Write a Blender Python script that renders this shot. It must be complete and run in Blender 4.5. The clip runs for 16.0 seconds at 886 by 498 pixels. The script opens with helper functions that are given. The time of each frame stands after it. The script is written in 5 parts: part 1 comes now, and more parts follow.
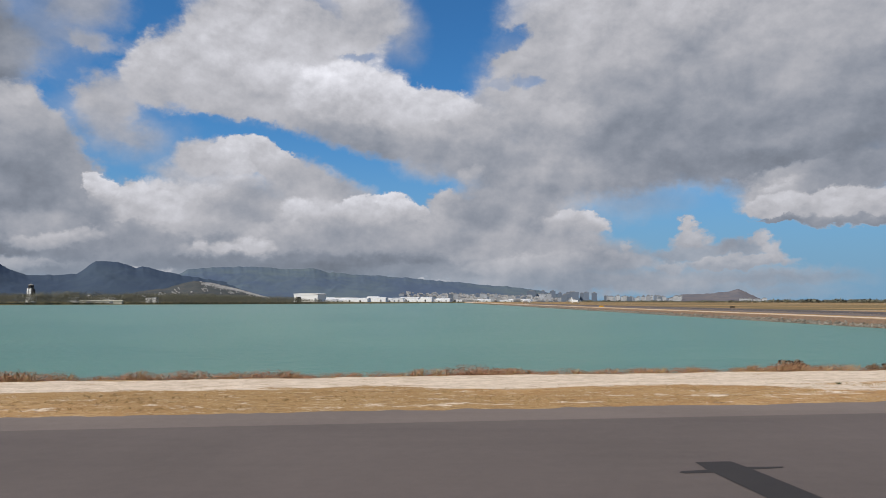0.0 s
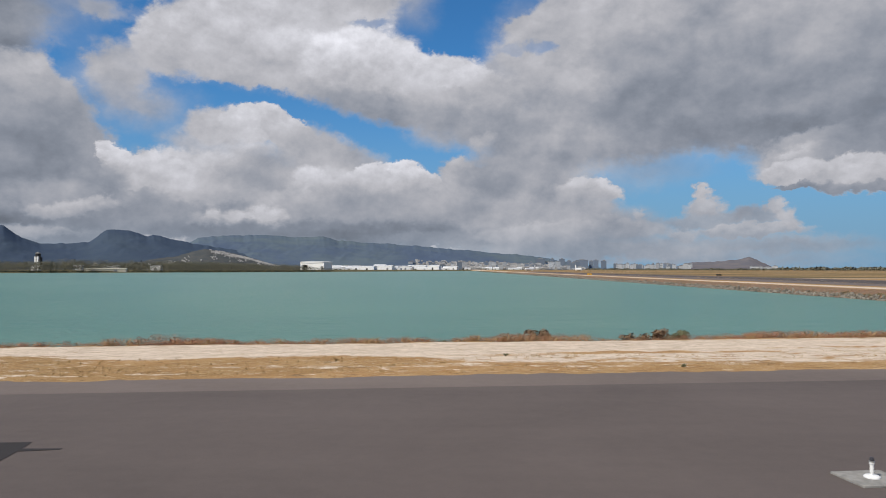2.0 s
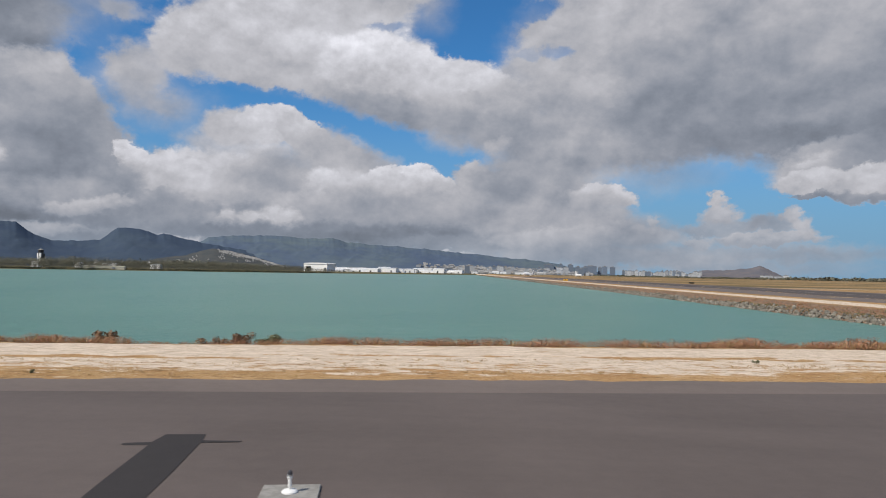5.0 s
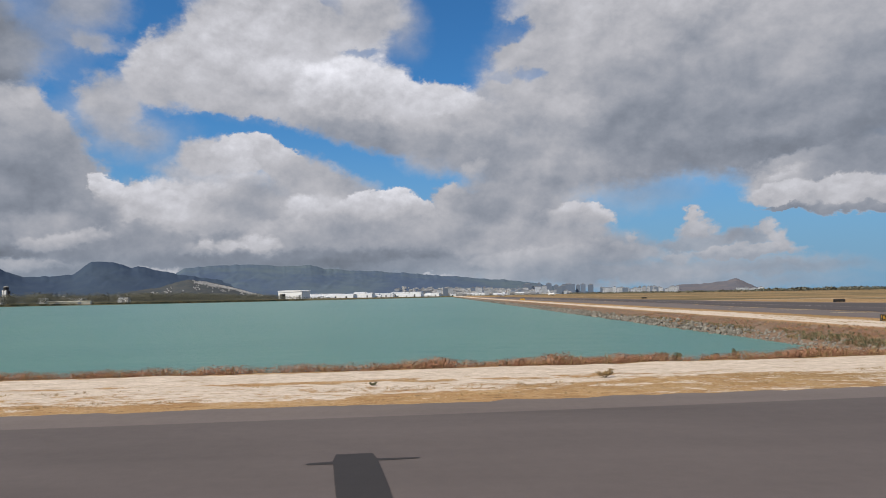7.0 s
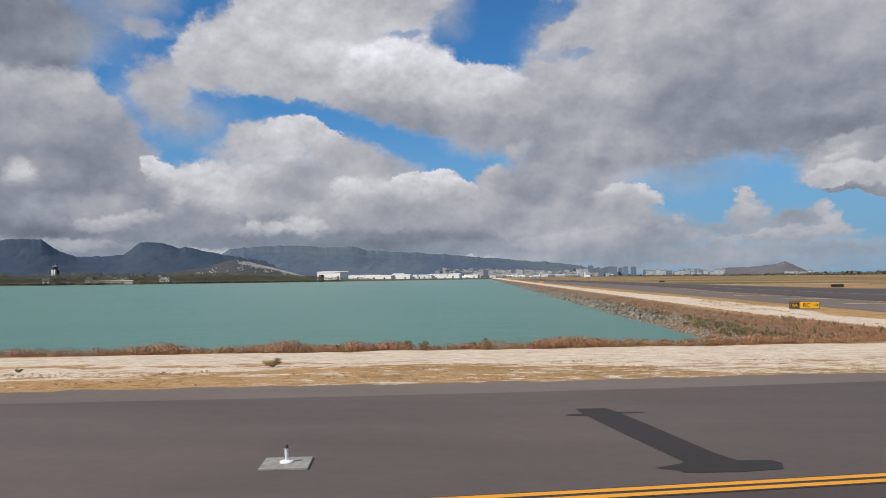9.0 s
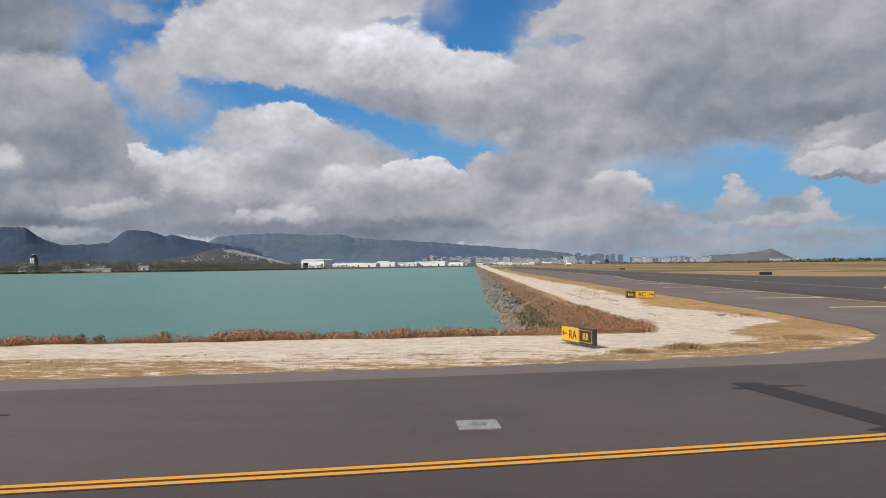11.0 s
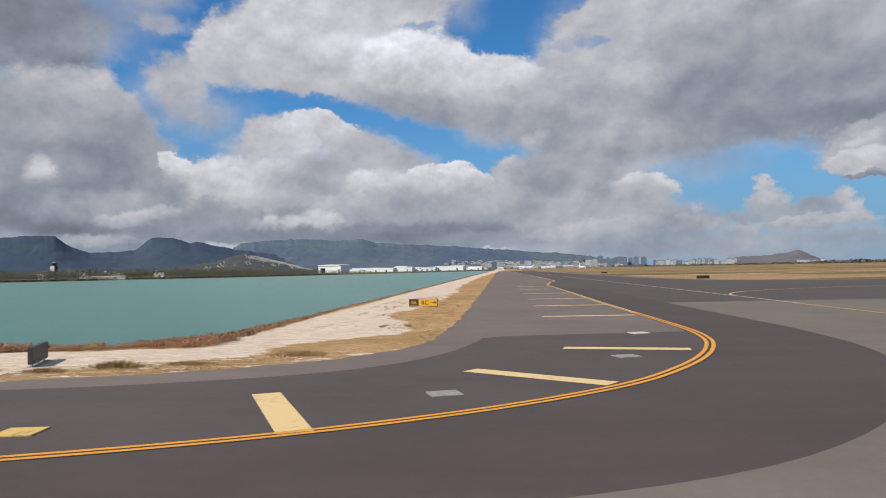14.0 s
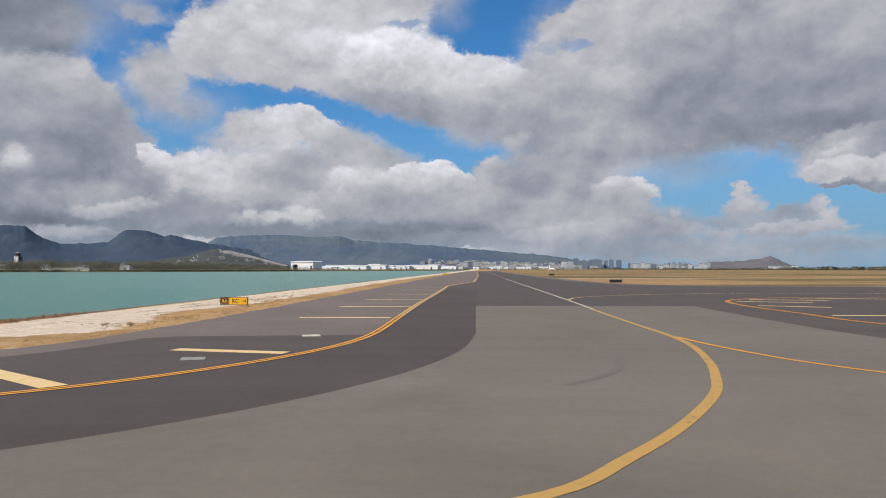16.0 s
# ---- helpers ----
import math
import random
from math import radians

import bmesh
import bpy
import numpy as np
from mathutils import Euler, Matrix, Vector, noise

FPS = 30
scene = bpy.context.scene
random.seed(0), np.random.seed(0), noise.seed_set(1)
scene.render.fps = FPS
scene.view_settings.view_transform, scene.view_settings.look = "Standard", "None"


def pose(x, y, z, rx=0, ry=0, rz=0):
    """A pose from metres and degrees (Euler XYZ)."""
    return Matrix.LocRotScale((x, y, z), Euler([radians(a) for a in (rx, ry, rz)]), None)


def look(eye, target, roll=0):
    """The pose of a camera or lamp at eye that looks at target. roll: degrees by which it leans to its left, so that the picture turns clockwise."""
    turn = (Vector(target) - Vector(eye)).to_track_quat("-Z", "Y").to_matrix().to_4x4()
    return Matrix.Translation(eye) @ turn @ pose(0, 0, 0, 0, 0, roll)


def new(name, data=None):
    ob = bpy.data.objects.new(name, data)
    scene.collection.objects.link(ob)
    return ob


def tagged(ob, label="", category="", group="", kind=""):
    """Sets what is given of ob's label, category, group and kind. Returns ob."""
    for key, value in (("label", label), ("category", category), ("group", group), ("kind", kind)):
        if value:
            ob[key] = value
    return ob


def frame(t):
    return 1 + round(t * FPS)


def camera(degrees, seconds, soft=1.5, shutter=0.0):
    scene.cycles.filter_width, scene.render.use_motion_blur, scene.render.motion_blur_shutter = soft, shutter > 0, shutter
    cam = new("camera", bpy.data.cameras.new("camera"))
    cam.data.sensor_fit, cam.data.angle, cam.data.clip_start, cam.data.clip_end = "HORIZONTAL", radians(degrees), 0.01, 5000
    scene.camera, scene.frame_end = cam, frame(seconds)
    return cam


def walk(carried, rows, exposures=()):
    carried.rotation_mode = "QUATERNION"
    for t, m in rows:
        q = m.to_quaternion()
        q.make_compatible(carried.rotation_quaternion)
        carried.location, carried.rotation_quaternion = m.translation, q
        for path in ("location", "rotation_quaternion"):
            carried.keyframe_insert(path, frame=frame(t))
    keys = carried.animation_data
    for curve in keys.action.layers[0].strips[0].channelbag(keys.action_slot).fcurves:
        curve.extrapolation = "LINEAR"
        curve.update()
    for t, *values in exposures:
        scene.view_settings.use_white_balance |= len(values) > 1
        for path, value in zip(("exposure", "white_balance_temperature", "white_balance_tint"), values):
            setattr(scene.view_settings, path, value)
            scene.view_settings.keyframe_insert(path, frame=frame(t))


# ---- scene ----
cam = camera(63.84, 16.0, soft=1.0, shutter=0.1)
PATH = [
    (0.0, pose(-0.000, 0.000, 3.90, 94.198, -0.036, -0.000)),
    (0.5, pose(4.070, 0.365, 3.90, 93.922, -0.820, 0.019)),
    (1.0, pose(8.128, 0.727, 3.90, 92.662, -0.435, 0.495)),
    (1.5, pose(12.237, 1.172, 3.90, 92.174, -1.061, 0.822)),
    (2.0, pose(16.397, 1.703, 3.90, 91.623, -0.017, 0.963)),
    (2.5, pose(20.572, 2.324, 3.90, 91.302, -0.283, 1.398)),
    (3.0, pose(24.717, 2.903, 3.90, 91.648, -0.699, 2.089)),
    (3.5, pose(28.822, 3.465, 3.90, 91.983, -0.195, 1.756)),
    (3.7, pose(30.469, 3.680, 3.90, 92.425, -0.748, 2.327)),
    (5.8, pose(47.816, 5.617, 3.90, 91.664, -2.016, 0.752)),
    (6.0, pose(49.479, 5.779, 3.90, 93.124, -1.698, -0.634)),
    (6.5, pose(53.637, 6.171, 3.90, 93.871, 0.206, -0.949)),
    (7.0, pose(57.820, 6.567, 3.90, 93.745, 0.974, 0.502)),
    (7.5, pose(62.034, 7.014, 3.90, 93.064, 0.444, 4.144)),
    (8.0, pose(66.271, 7.508, 3.90, 92.918, 1.341, 2.819)),
    (8.5, pose(70.562, 8.018, 3.90, 91.774, 0.505, 3.818)),
    (8.7, pose(72.282, 8.224, 3.90, 92.332, 0.568, 4.036)),
    (10.8, pose(90.074, 10.535, 3.90, 91.446, 1.151, 3.284)),
    (11.0, pose(91.772, 10.751, 3.90, 91.312, 0.698, 3.241)),
    (11.5, pose(96.030, 11.278, 3.90, 95.270, 0.139, 2.907)),
    (12.0, pose(100.326, 11.793, 3.90, 94.538, 1.640, 2.484)),
    (12.5, pose(104.647, 12.369, 3.90, 92.849, 0.911, 3.948)),
    (13.0, pose(108.987, 13.023, 3.90, 92.797, 0.873, 4.731)),
    (13.5, pose(113.328, 13.663, 3.90, 92.449, 0.837, 4.949)),
    (14.0, pose(117.702, 14.254, 3.90, 91.689, 1.179, 5.348)),
    (14.5, pose(122.081, 14.769, 3.90, 92.047, 0.348, 4.690)),
    (15.0, pose(126.411, 15.163, 3.90, 91.600, 0.319, 4.325)),
    (15.5, pose(130.772, 15.466, 3.90, 91.251, -0.198, 3.840)),
    (16.0, pose(135.181, 15.720, 3.90, 91.591, -0.035, 3.695)),
]
walk(cam, PATH, ((0.0, -0.08), (7.5, -0.07), (12.0, -0.02), (16.0, 0.02)))

# ---------------------------------------------------------------- light and sky
SUN_WAY = Vector((0.52, 0.44, -0.73)).normalized()
sun = new("sun", bpy.data.lights.new("sun", "SUN"))
sun.data.energy, sun.data.angle, sun.data.color = 4.5, radians(0.53), (1.0, 0.925, 0.80)
sun.matrix_world = look((0, 0, 60), Vector((0, 0, 60)) + SUN_WAY)


class Graph:
    """Short notation for node trees."""

    def __init__(self, tree):
        self.tree = tree

    def put(self, socket, value):
        if isinstance(value, bpy.types.NodeSocket):
            self.tree.links.new(value, socket)
        elif value is not None:
            if hasattr(socket.default_value, "__len__") and len(socket.default_value) == 4 and len(value) == 3:
                value = (*value, 1)
            socket.default_value = value

    def node(self, kind, **inputs):
        n = self.tree.nodes.new(kind)
        for key, value in inputs.items():
            self.put(n.inputs[key.replace("_", " ")], value)
        return n

    def math(self, op, a, b=None, c=None, clamp=False):
        n = self.tree.nodes.new("ShaderNodeMath")
        n.operation, n.use_clamp = op, clamp
        for i, value in enumerate((a, b, c)):
            if value is not None:
                self.put(n.inputs[i], value)
        return n.outputs[0]

    def vec(self, op, a, b=None, scale=None):
        n = self.tree.nodes.new("ShaderNodeVectorMath")
        n.operation = op
        self.put(n.inputs[0], a)
        if b is not None:
            self.put(n.inputs[1], b)
        if scale is not None:
            self.put(n.inputs["Scale"], scale)
        return n.outputs[0]

    def noise(self, vector, scale, detail=4, rough=0.55, distortion=0.0, color=False):
        n = self.node("ShaderNodeTexNoise", Vector=vector, Scale=scale, Detail=detail, Roughness=rough, Distortion=distortion)
        return n.outputs["Color" if color else "Fac"]

    def step(self, value, low, high, to0=0.0, to1=1.0):
        n = self.node("ShaderNodeMapRange", Value=value)
        n.interpolation_type = "SMOOTHSTEP"
        for i, v in ((1, low), (2, high), (3, to0), (4, to1)):
            n.inputs[i].default_value = v
        return n.outputs[0]

    def mix(self, fac, a, b):
        n = self.tree.nodes.new("ShaderNodeMix")
        n.data_type = "RGBA"
        self.put(n.inputs[0], fac)
        self.put(n.inputs[6], a)
        self.put(n.inputs[7], b)
        return n.outputs[2]


def build_sky():
    world = bpy.data.worlds.new("cloudy_sky")
    scene.world, world.use_nodes = world, True
    g = Graph(world.node_tree)
    g.tree.nodes.clear()
    way = g.vec("NORMALIZE", g.node("ShaderNodeTexCoord").outputs["Generated"])
    x, y, z = g.node("ShaderNodeSeparateXYZ", Vector=way).outputs
    azimuth = g.math("MULTIPLY", g.math("ARCTAN2", x, y), 57.29578)
    height = g.math("MULTIPLY", g.math("ARCSINE", z), 57.29578)
    place = g.node("ShaderNodeCombineXYZ", X=azimuth, Y=height, Z=0.0).outputs[0]
    # clouds lie flatter towards the horizon
    flat = g.node("ShaderNodeCombineXYZ", X=x, Y=y, Z=g.math("MULTIPLY", z, 1.3)).outputs[0]

    def shake(scale, detail, size):
        return g.vec("SCALE", g.vec("SUBTRACT", g.noise(flat, scale, detail, 0.6, color=True), (0.5, 0.5, 0.5)), scale=size)

    bend = g.vec("ADD", g.vec("ADD", shake(10.0, 3, 2.4), shake(30.0, 4, 1.9)), shake(95.0, 3, 0.8))
    bent = g.vec("ADD", place, g.vec("MULTIPLY", bend, (1.0, 0.8, 0.0)))
    swirl = g.vec("ADD", flat, g.vec("SCALE", bend, scale=0.006))

    def billow(at, scale, detail):
        """Rounded heaps, as cumulus has them."""
        v = g.node("ShaderNodeTexVoronoi")
        v.feature, v.normalize = "SMOOTH_F1", True
        for key, value in (("Vector", at), ("Scale", scale), ("Detail", detail), ("Roughness", 0.55), ("Lacunarity", 2.2), ("Smoothness", 0.35)):
            g.put(v.inputs[key], value)
        return g.math("SUBTRACT", 0.4, v.outputs["Distance"])

    heap = billow(swirl, 22.0, 4.0)
    heap2 = billow(g.vec("ADD", swirl, (-0.003, 0.0, 0.008)), 22.0, 4.0)
    soft = g.math("SUBTRACT", g.noise(flat, 8.0, 8, 0.58), 0.5)
    soft2 = g.math("SUBTRACT", g.noise(g.vec("ADD", flat, (-0.012, 0.0, 0.03)), 8.0, 8, 0.58), 0.5)
    crisp = g.math("SUBTRACT", heap, heap2)
    fine = g.math("SUBTRACT", g.noise(swirl, 70.0, 5, 0.62), 0.5)
    broad = g.math("MULTIPLY_ADD", soft, 0.13, g.math("MULTIPLY", g.math("SUBTRACT", soft, soft2), 0.30))
    ragged = g.math("MULTIPLY_ADD", g.math("SUBTRACT", heap, 0.1), -0.36, g.math("MULTIPLY", soft, -0.45))
    # open sky with scattered cloud behind and overhead
    ahead = g.math("MULTIPLY", g.step(y, -0.1, 0.55), g.step(height, 40.0, 24.0))
    scattered = g.step(g.math("ADD", g.noise(flat, 3.0, 7, 0.58), g.math("MULTIPLY", ahead, -0.4)), 0.44, 0.56)
    # the state of the sky so far: its tone and how much cloud covers it
    state = {"so_far": g.node("ShaderNodeCombineXYZ", X=0.74, Y=scattered, Z=0.0).outputs[0]}

    def shape(az, el, wide, high, turn):
        # each body is reckoned after the one behind it, which keeps few values in memory
        after = g.tree.nodes.new("ShaderNodeVectorMath")
        after.operation = "MULTIPLY_ADD"
        for i, value in enumerate((state["so_far"], (1e-6, 1e-6, 0), bent)):
            g.put(after.inputs[i], value)
        m = g.node("ShaderNodeMapping", Vector=after.outputs[0])
        m.vector_type = "TEXTURE"
        m.inputs["Location"].default_value = (az, el, 0)
        m.inputs["Rotation"].default_value = (0, 0, radians(turn))
        m.inputs["Scale"].default_value = (wide, high, 1)
        n = g.tree.nodes.new("ShaderNodeVectorMath")
        n.operation = "LENGTH"
        g.put(n.inputs[0], m.outputs[0])
        return m.outputs[0], n.outputs["Value"]

    def blend(fac, b):
        n = g.tree.nodes.new("ShaderNodeMix")
        n.data_type = "VECTOR"
        g.put(n.inputs[0], fac)
        g.put(n.inputs[4], state["so_far"])
        g.put(n.inputs[5], b)
        state["so_far"] = n.outputs[1]

    def puff(az, el, wide, high, turn, top, bottom, softness, opacity):
        """A cloud body: azimuth, elevation and half sizes in degrees, its tone at the top and at the base."""
        inside, reach = shape(az, el, wide, high, turn)
        rough = g.math("MULTIPLY_ADD", ragged, 1.0, reach)
        mask = g.step(rough, 1.0 + 0.4 * softness, 0.97 - 0.85 * softness, 0.0, opacity)
        up = g.tree.nodes.new("ShaderNodeVectorMath")
        up.operation = "DOT_PRODUCT"
        g.put(up.inputs[0], inside)
        up.inputs[1].default_value = (0, 1, 0)
        rise = up.outputs["Value"]
        tone = g.step(rise, -0.9, 0.9, bottom, top)
        blend(mask, g.node("ShaderNodeCombineXYZ", X=tone, Y=1.0, Z=0.0).outputs[0])

    def hole(az, el, wide, high, turn, opacity):
        """A rent in the cloud through which the blue shows."""
        reach = shape(az, el, wide, high, turn)[1]
        mask = g.step(g.math("SUBTRACT", reach, ragged), 1.25, 0.65, 0.0, opacity)
        blend(mask, (0.7, 0.0, 0.0))

    # low haze and cloud behind everything
    puff(-26.7, 3.2, 32.71, 2.83, 0, 0.64, 0.6, 0.5, 1)
    puff(1.6, 3.4, 18.23, 2.27, 0, 0.68, 0.645, 0.5, 0.95)
    puff(-31.6, 6.3, 8.56, 3.60, 0, 0.62, 0.58, 0.4, 1)
    # the broad grey mass to the east
    puff(21.2, 18.3, 18.15, 9.08, 0, 0.735, 0.63, 0.3, 1)
    puff(14.8, 11.7, 10.84, 3.85, 5, 0.66, 0.61, 0.35, 1)
    puff(24.6, 10.7, 8.65, 2.72, 0, 0.62, 0.58, 0.4, 1)
    puff(7.4, 10.3, 5.78, 3.33, 0, 0.7, 0.64, 0.4, 1)
    puff(13.9, 22.0, 12.84, 3.19, 0, 0.76, 0.73, 0.7, 1)
    puff(19.1, 14.9, 9.13, 2.87, 0, 0.645, 0.61, 0.9, 0.7)
    puff(17.8, 12.5, 5.64, 2.52, 0, 0.58, 0.57, 0.9, 0.8)
    puff(25.0, 10.4, 3.94, 1.04, 8, 0.52, 0.54, 0.9, 0.85)
    puff(7.1, 18.4, 4.29, 3.60, 30, 0.72, 0.7, 0.3, 1)
    puff(5.3, 15.7, 3.64, 2.17, 0, 0.71, 0.68, 0.5, 0.9)
    puff(9.7, 14.4, 2.64, 2.59, 0, 0.75, 0.7, 0.8, 0.8)
    # shaded cloud high in the west
    puff(-35.2, 17.9, 4.72, 4.23, 0, 0.555, 0.545, 0.5, 1)
    puff(-34.4, 15.6, 4.10, 2.26, 0, 0.545, 0.545, 0.6, 0.95)
    puff(-27.5, 21.1, 3.71, 2.11, 0, 0.67, 0.66, 0.8, 0.85)
    puff(-27.0, 18.4, 2.43, 0.79, 0, 0.69, 0.67, 0.8, 0.85)
    puff(-31.5, 17.0, 2.18, 1.73, 0, 0.61, 0.61, 0.9, 0.65)
    # the long upper cloud
    puff(-12.8, 20.2, 10.26, 4.67, 12, 0.8, 0.745, 0.25, 1)
    puff(-20.5, 17.5, 4.60, 3.10, 10, 0.785, 0.71, 0.2, 1)
    puff(-23.0, 16.9, 1.86, 2.38, 0, 0.8, 0.73, 0.25, 1)
    puff(-18.1, 15.7, 8.27, 1.95, -3, 0.765, 0.69, 0.4, 1)
    puff(-27.1, 14.8, 1.56, 0.93, 0, 0.69, 0.67, 0.4, 0.95)
    puff(-25.7, 13.5, 2.38, 1.40, -35, 0.69, 0.67, 0.7, 0.85)
    puff(-23.8, 12.1, 1.83, 1.01, 0, 0.69, 0.67, 0.9, 0.6)
    puff(-5.9, 22.1, 3.52, 2.07, 0, 0.75, 0.71, 0.8, 0.85)
    puff(-12.3, 15.9, 7.72, 2.68, -8, 0.8, 0.71, 0.3, 1)
    # openings to the blue
    hole(-22.0, 22.4, 1.94, 2.43, 0, 1)
    hole(-27.4, 16.6, 2.57, 1.36, 0, 1)
    hole(-28.9, 14.4, 1.59, 1.20, -40, 0.95)
    hole(-27.6, 12.0, 2.23, 0.82, -45, 0.45)
    hole(-24.8, 10.1, 1.68, 1.51, 0, 0.8)
    hole(-22.6, 10.6, 2.06, 1.53, 0, 0.35)
    hole(-30.7, 20.0, 1.29, 1.06, -40, 0.55)
    hole(-29.2, 18.6, 1.59, 0.70, -20, 0.55)
    hole(-18.0, 13.5, 4.86, 0.64, 0, 0.85)
    hole(-11.1, 12.6, 3.82, 1.02, -14, 1)
    hole(-7.2, 11.1, 4.59, 0.99, -14, 0.95)
    hole(-3.3, 9.9, 3.13, 1.22, -20, 1)
    hole(-1.3, 8.8, 1.47, 1.18, -30, 1)
    hole(0.7, 22.3, 4.21, 3.93, 0, 1)
    hole(0.2, 18.3, 3.49, 2.36, 0, 1)
    hole(5.1, 20.4, 1.83, 0.84, 10, 0.9)
    hole(-3.0, 19.9, 1.97, 1.48, 0, 0.75)
    hole(-10.1, 23.1, 2.04, 0.69, -25, 0.45)
    hole(-6.8, 19.1, 1.58, 0.34, 0, 0.45)
    hole(6.6, 17.3, 1.13, 0.68, 0, 0.6)
    hole(4.6, 17.2, 1.01, 0.52, 0, 0.35)
    hole(18.0, 6.4, 5.96, 1.87, 0, 0.9)
    hole(23.3, 5.4, 2.56, 1.72, 0, 0.85)
    hole(28.0, 4.1, 4.33, 1.88, 0, 0.95)
    hole(20.6, 4.8, 4.20, 1.75, 0, 0.65)
    # thin veils across the openings
    puff(-25.4, 14.7, 2.08, 1.64, -15, 0.71, 0.68, 0.6, 0.95)
    puff(-26.4, 12.8, 2.94, 1.72, -40, 0.685, 0.67, 1.3, 0.6)
    puff(-23.0, 11.9, 2.87, 1.90, 0, 0.7, 0.68, 1.3, 0.5)
    puff(-29.6, 19.2, 3.39, 2.69, -30, 0.62, 0.61, 1.3, 0.55)
    puff(-31.4, 17.4, 2.55, 1.92, 0, 0.6, 0.59, 1.2, 0.6)
    puff(-7.3, 22.1, 4.21, 2.28, 0, 0.75, 0.73, 1.2, 0.7)
    puff(-3.5, 20.9, 2.11, 2.31, 0, 0.73, 0.71, 1.3, 0.55)
    puff(6.4, 14.1, 3.15, 2.41, 0, 0.72, 0.69, 0.6, 1)
    puff(5.3, 18.1, 2.74, 2.56, 0, 0.72, 0.7, 1.2, 0.5)
    puff(-18.6, 22.2, 1.75, 1.40, 0, 0.72, 0.7, 1.3, 0.5)
    puff(15.1, 7.6, 4.54, 1.30, 0, 0.64, 0.62, 1.3, 0.55)
    # the sunlit shoulder of the upper cloud
    puff(-7.2, 16.2, 5.19, 2.70, 0, 0.85, 0.76, 0.2, 1)
    puff(-3.5, 15.1, 4.65, 2.47, -15, 0.85, 0.75, 0.14, 1)
    puff(0.2, 14.3, 3.70, 2.65, -15, 0.81, 0.72, 0.14, 1)
    puff(2.7, 12.6, 3.43, 2.89, -10, 0.74, 0.69, 0.3, 1)
    puff(-5.1, 12.8, 7.63, 1.43, -12, 0.68, 0.625, 0.5, 1)
    puff(1.1, 11.3, 5.28, 1.70, 0, 0.67, 0.635, 0.6, 0.9)
    puff(-0.2, 13.9, 2.22, 0.53, 0, 0.67, 0.67, 0.7, 0.6)
    # the cloud bank in the west
    puff(-34.2, 10.1, 6.48, 4.84, 0, 0.69, 0.605, 0.25, 1)
    puff(-31.9, 12.6, 3.41, 2.28, -20, 0.71, 0.645, 0.2, 1)
    puff(-30.0, 10.5, 3.62, 2.90, -30, 0.68, 0.615, 0.2, 1)
    puff(-28.1, 8.8, 2.74, 2.38, -25, 0.67, 0.615, 0.3, 1)
    puff(-33.3, 13.5, 2.79, 1.08, 0, 0.76, 0.69, 0.7, 0.8)
    puff(-32.0, 8.3, 4.97, 1.99, 0, 0.62, 0.59, 0.7, 0.8)
    puff(-34.9, 7.6, 1.00, 1.39, 0, 0.79, 0.71, 0.7, 0.9)
    puff(-31.6, 5.5, 5.34, 2.00, 0, 0.585, 0.555, 0.5, 0.95)
    puff(-33.6, 3.9, 4.10, 1.10, 0, 0.53, 0.51, 0.6, 0.9)
    # heaped clouds in the middle
    puff(-22.8, 5.0, 12.61, 2.06, 0, 0.68, 0.605, 0.4, 1)
    puff(-18.4, 11.0, 2.84, 1.35, 0, 0.77, 0.71, 0.35, 1)
    puff(-15.8, 11.4, 2.64, 1.45, 0, 0.83, 0.73, 0.12, 1)
    puff(-13.6, 11.0, 2.15, 1.11, -15, 0.81, 0.7, 0.12, 1)
    puff(-18.8, 9.6, 4.28, 1.39, 0, 0.75, 0.71, 0.5, 0.9)
    puff(-10.8, 9.3, 3.85, 1.97, -12, 0.69, 0.65, 0.4, 1)
    puff(-8.5, 8.5, 3.19, 1.44, 0, 0.69, 0.65, 0.5, 0.9)
    puff(-18.7, 7.1, 7.26, 2.19, 0, 0.79, 0.71, 0.2, 1)
    puff(-23.3, 7.1, 3.65, 1.45, 0, 0.82, 0.74, 0.15, 1)
    puff(-25.9, 8.2, 1.26, 1.05, 0, 0.87, 0.76, 0.15, 1)
    puff(-26.4, 8.9, 0.70, 0.46, 0, 0.87, 0.79, 0.3, 0.9)
    puff(-27.0, 6.6, 2.12, 1.50, 0, 0.63, 0.605, 0.6, 0.85)
    puff(-16.2, 8.5, 2.84, 1.68, 0, 0.81, 0.73, 0.6, 0.8)
    puff(-13.1, 7.4, 4.01, 2.59, 0, 0.71, 0.67, 0.4, 0.9)
    puff(-11.8, 7.1, 1.71, 1.17, 0, 0.86, 0.77, 0.6, 0.85)
    puff(-11.2, 6.0, 1.26, 1.17, 0, 0.85, 0.76, 0.6, 0.8)
    puff(-13.5, 5.5, 1.77, 0.81, 0, 0.79, 0.73, 0.7, 0.8)
    puff(-4.8, 7.8, 2.52, 1.23, 0, 0.89, 0.76, 0.15, 1)
    puff(-6.6, 7.7, 1.65, 1.27, 0, 0.85, 0.74, 0.15, 1)
    puff(-2.8, 7.2, 1.56, 1.05, -20, 0.89, 0.75, 0.15, 1)
    puff(-6.7, 5.7, 6.84, 2.50, 0, 0.77, 0.68, 0.4, 1)
    puff(-1.2, 6.0, 3.20, 2.05, 0, 0.77, 0.69, 0.4, 1)
    puff(0.4, 7.5, 2.28, 1.68, 0, 0.77, 0.7, 0.2, 1)
    puff(2.4, 10.3, 1.19, 0.85, 0, 0.78, 0.72, 0.6, 0.75)
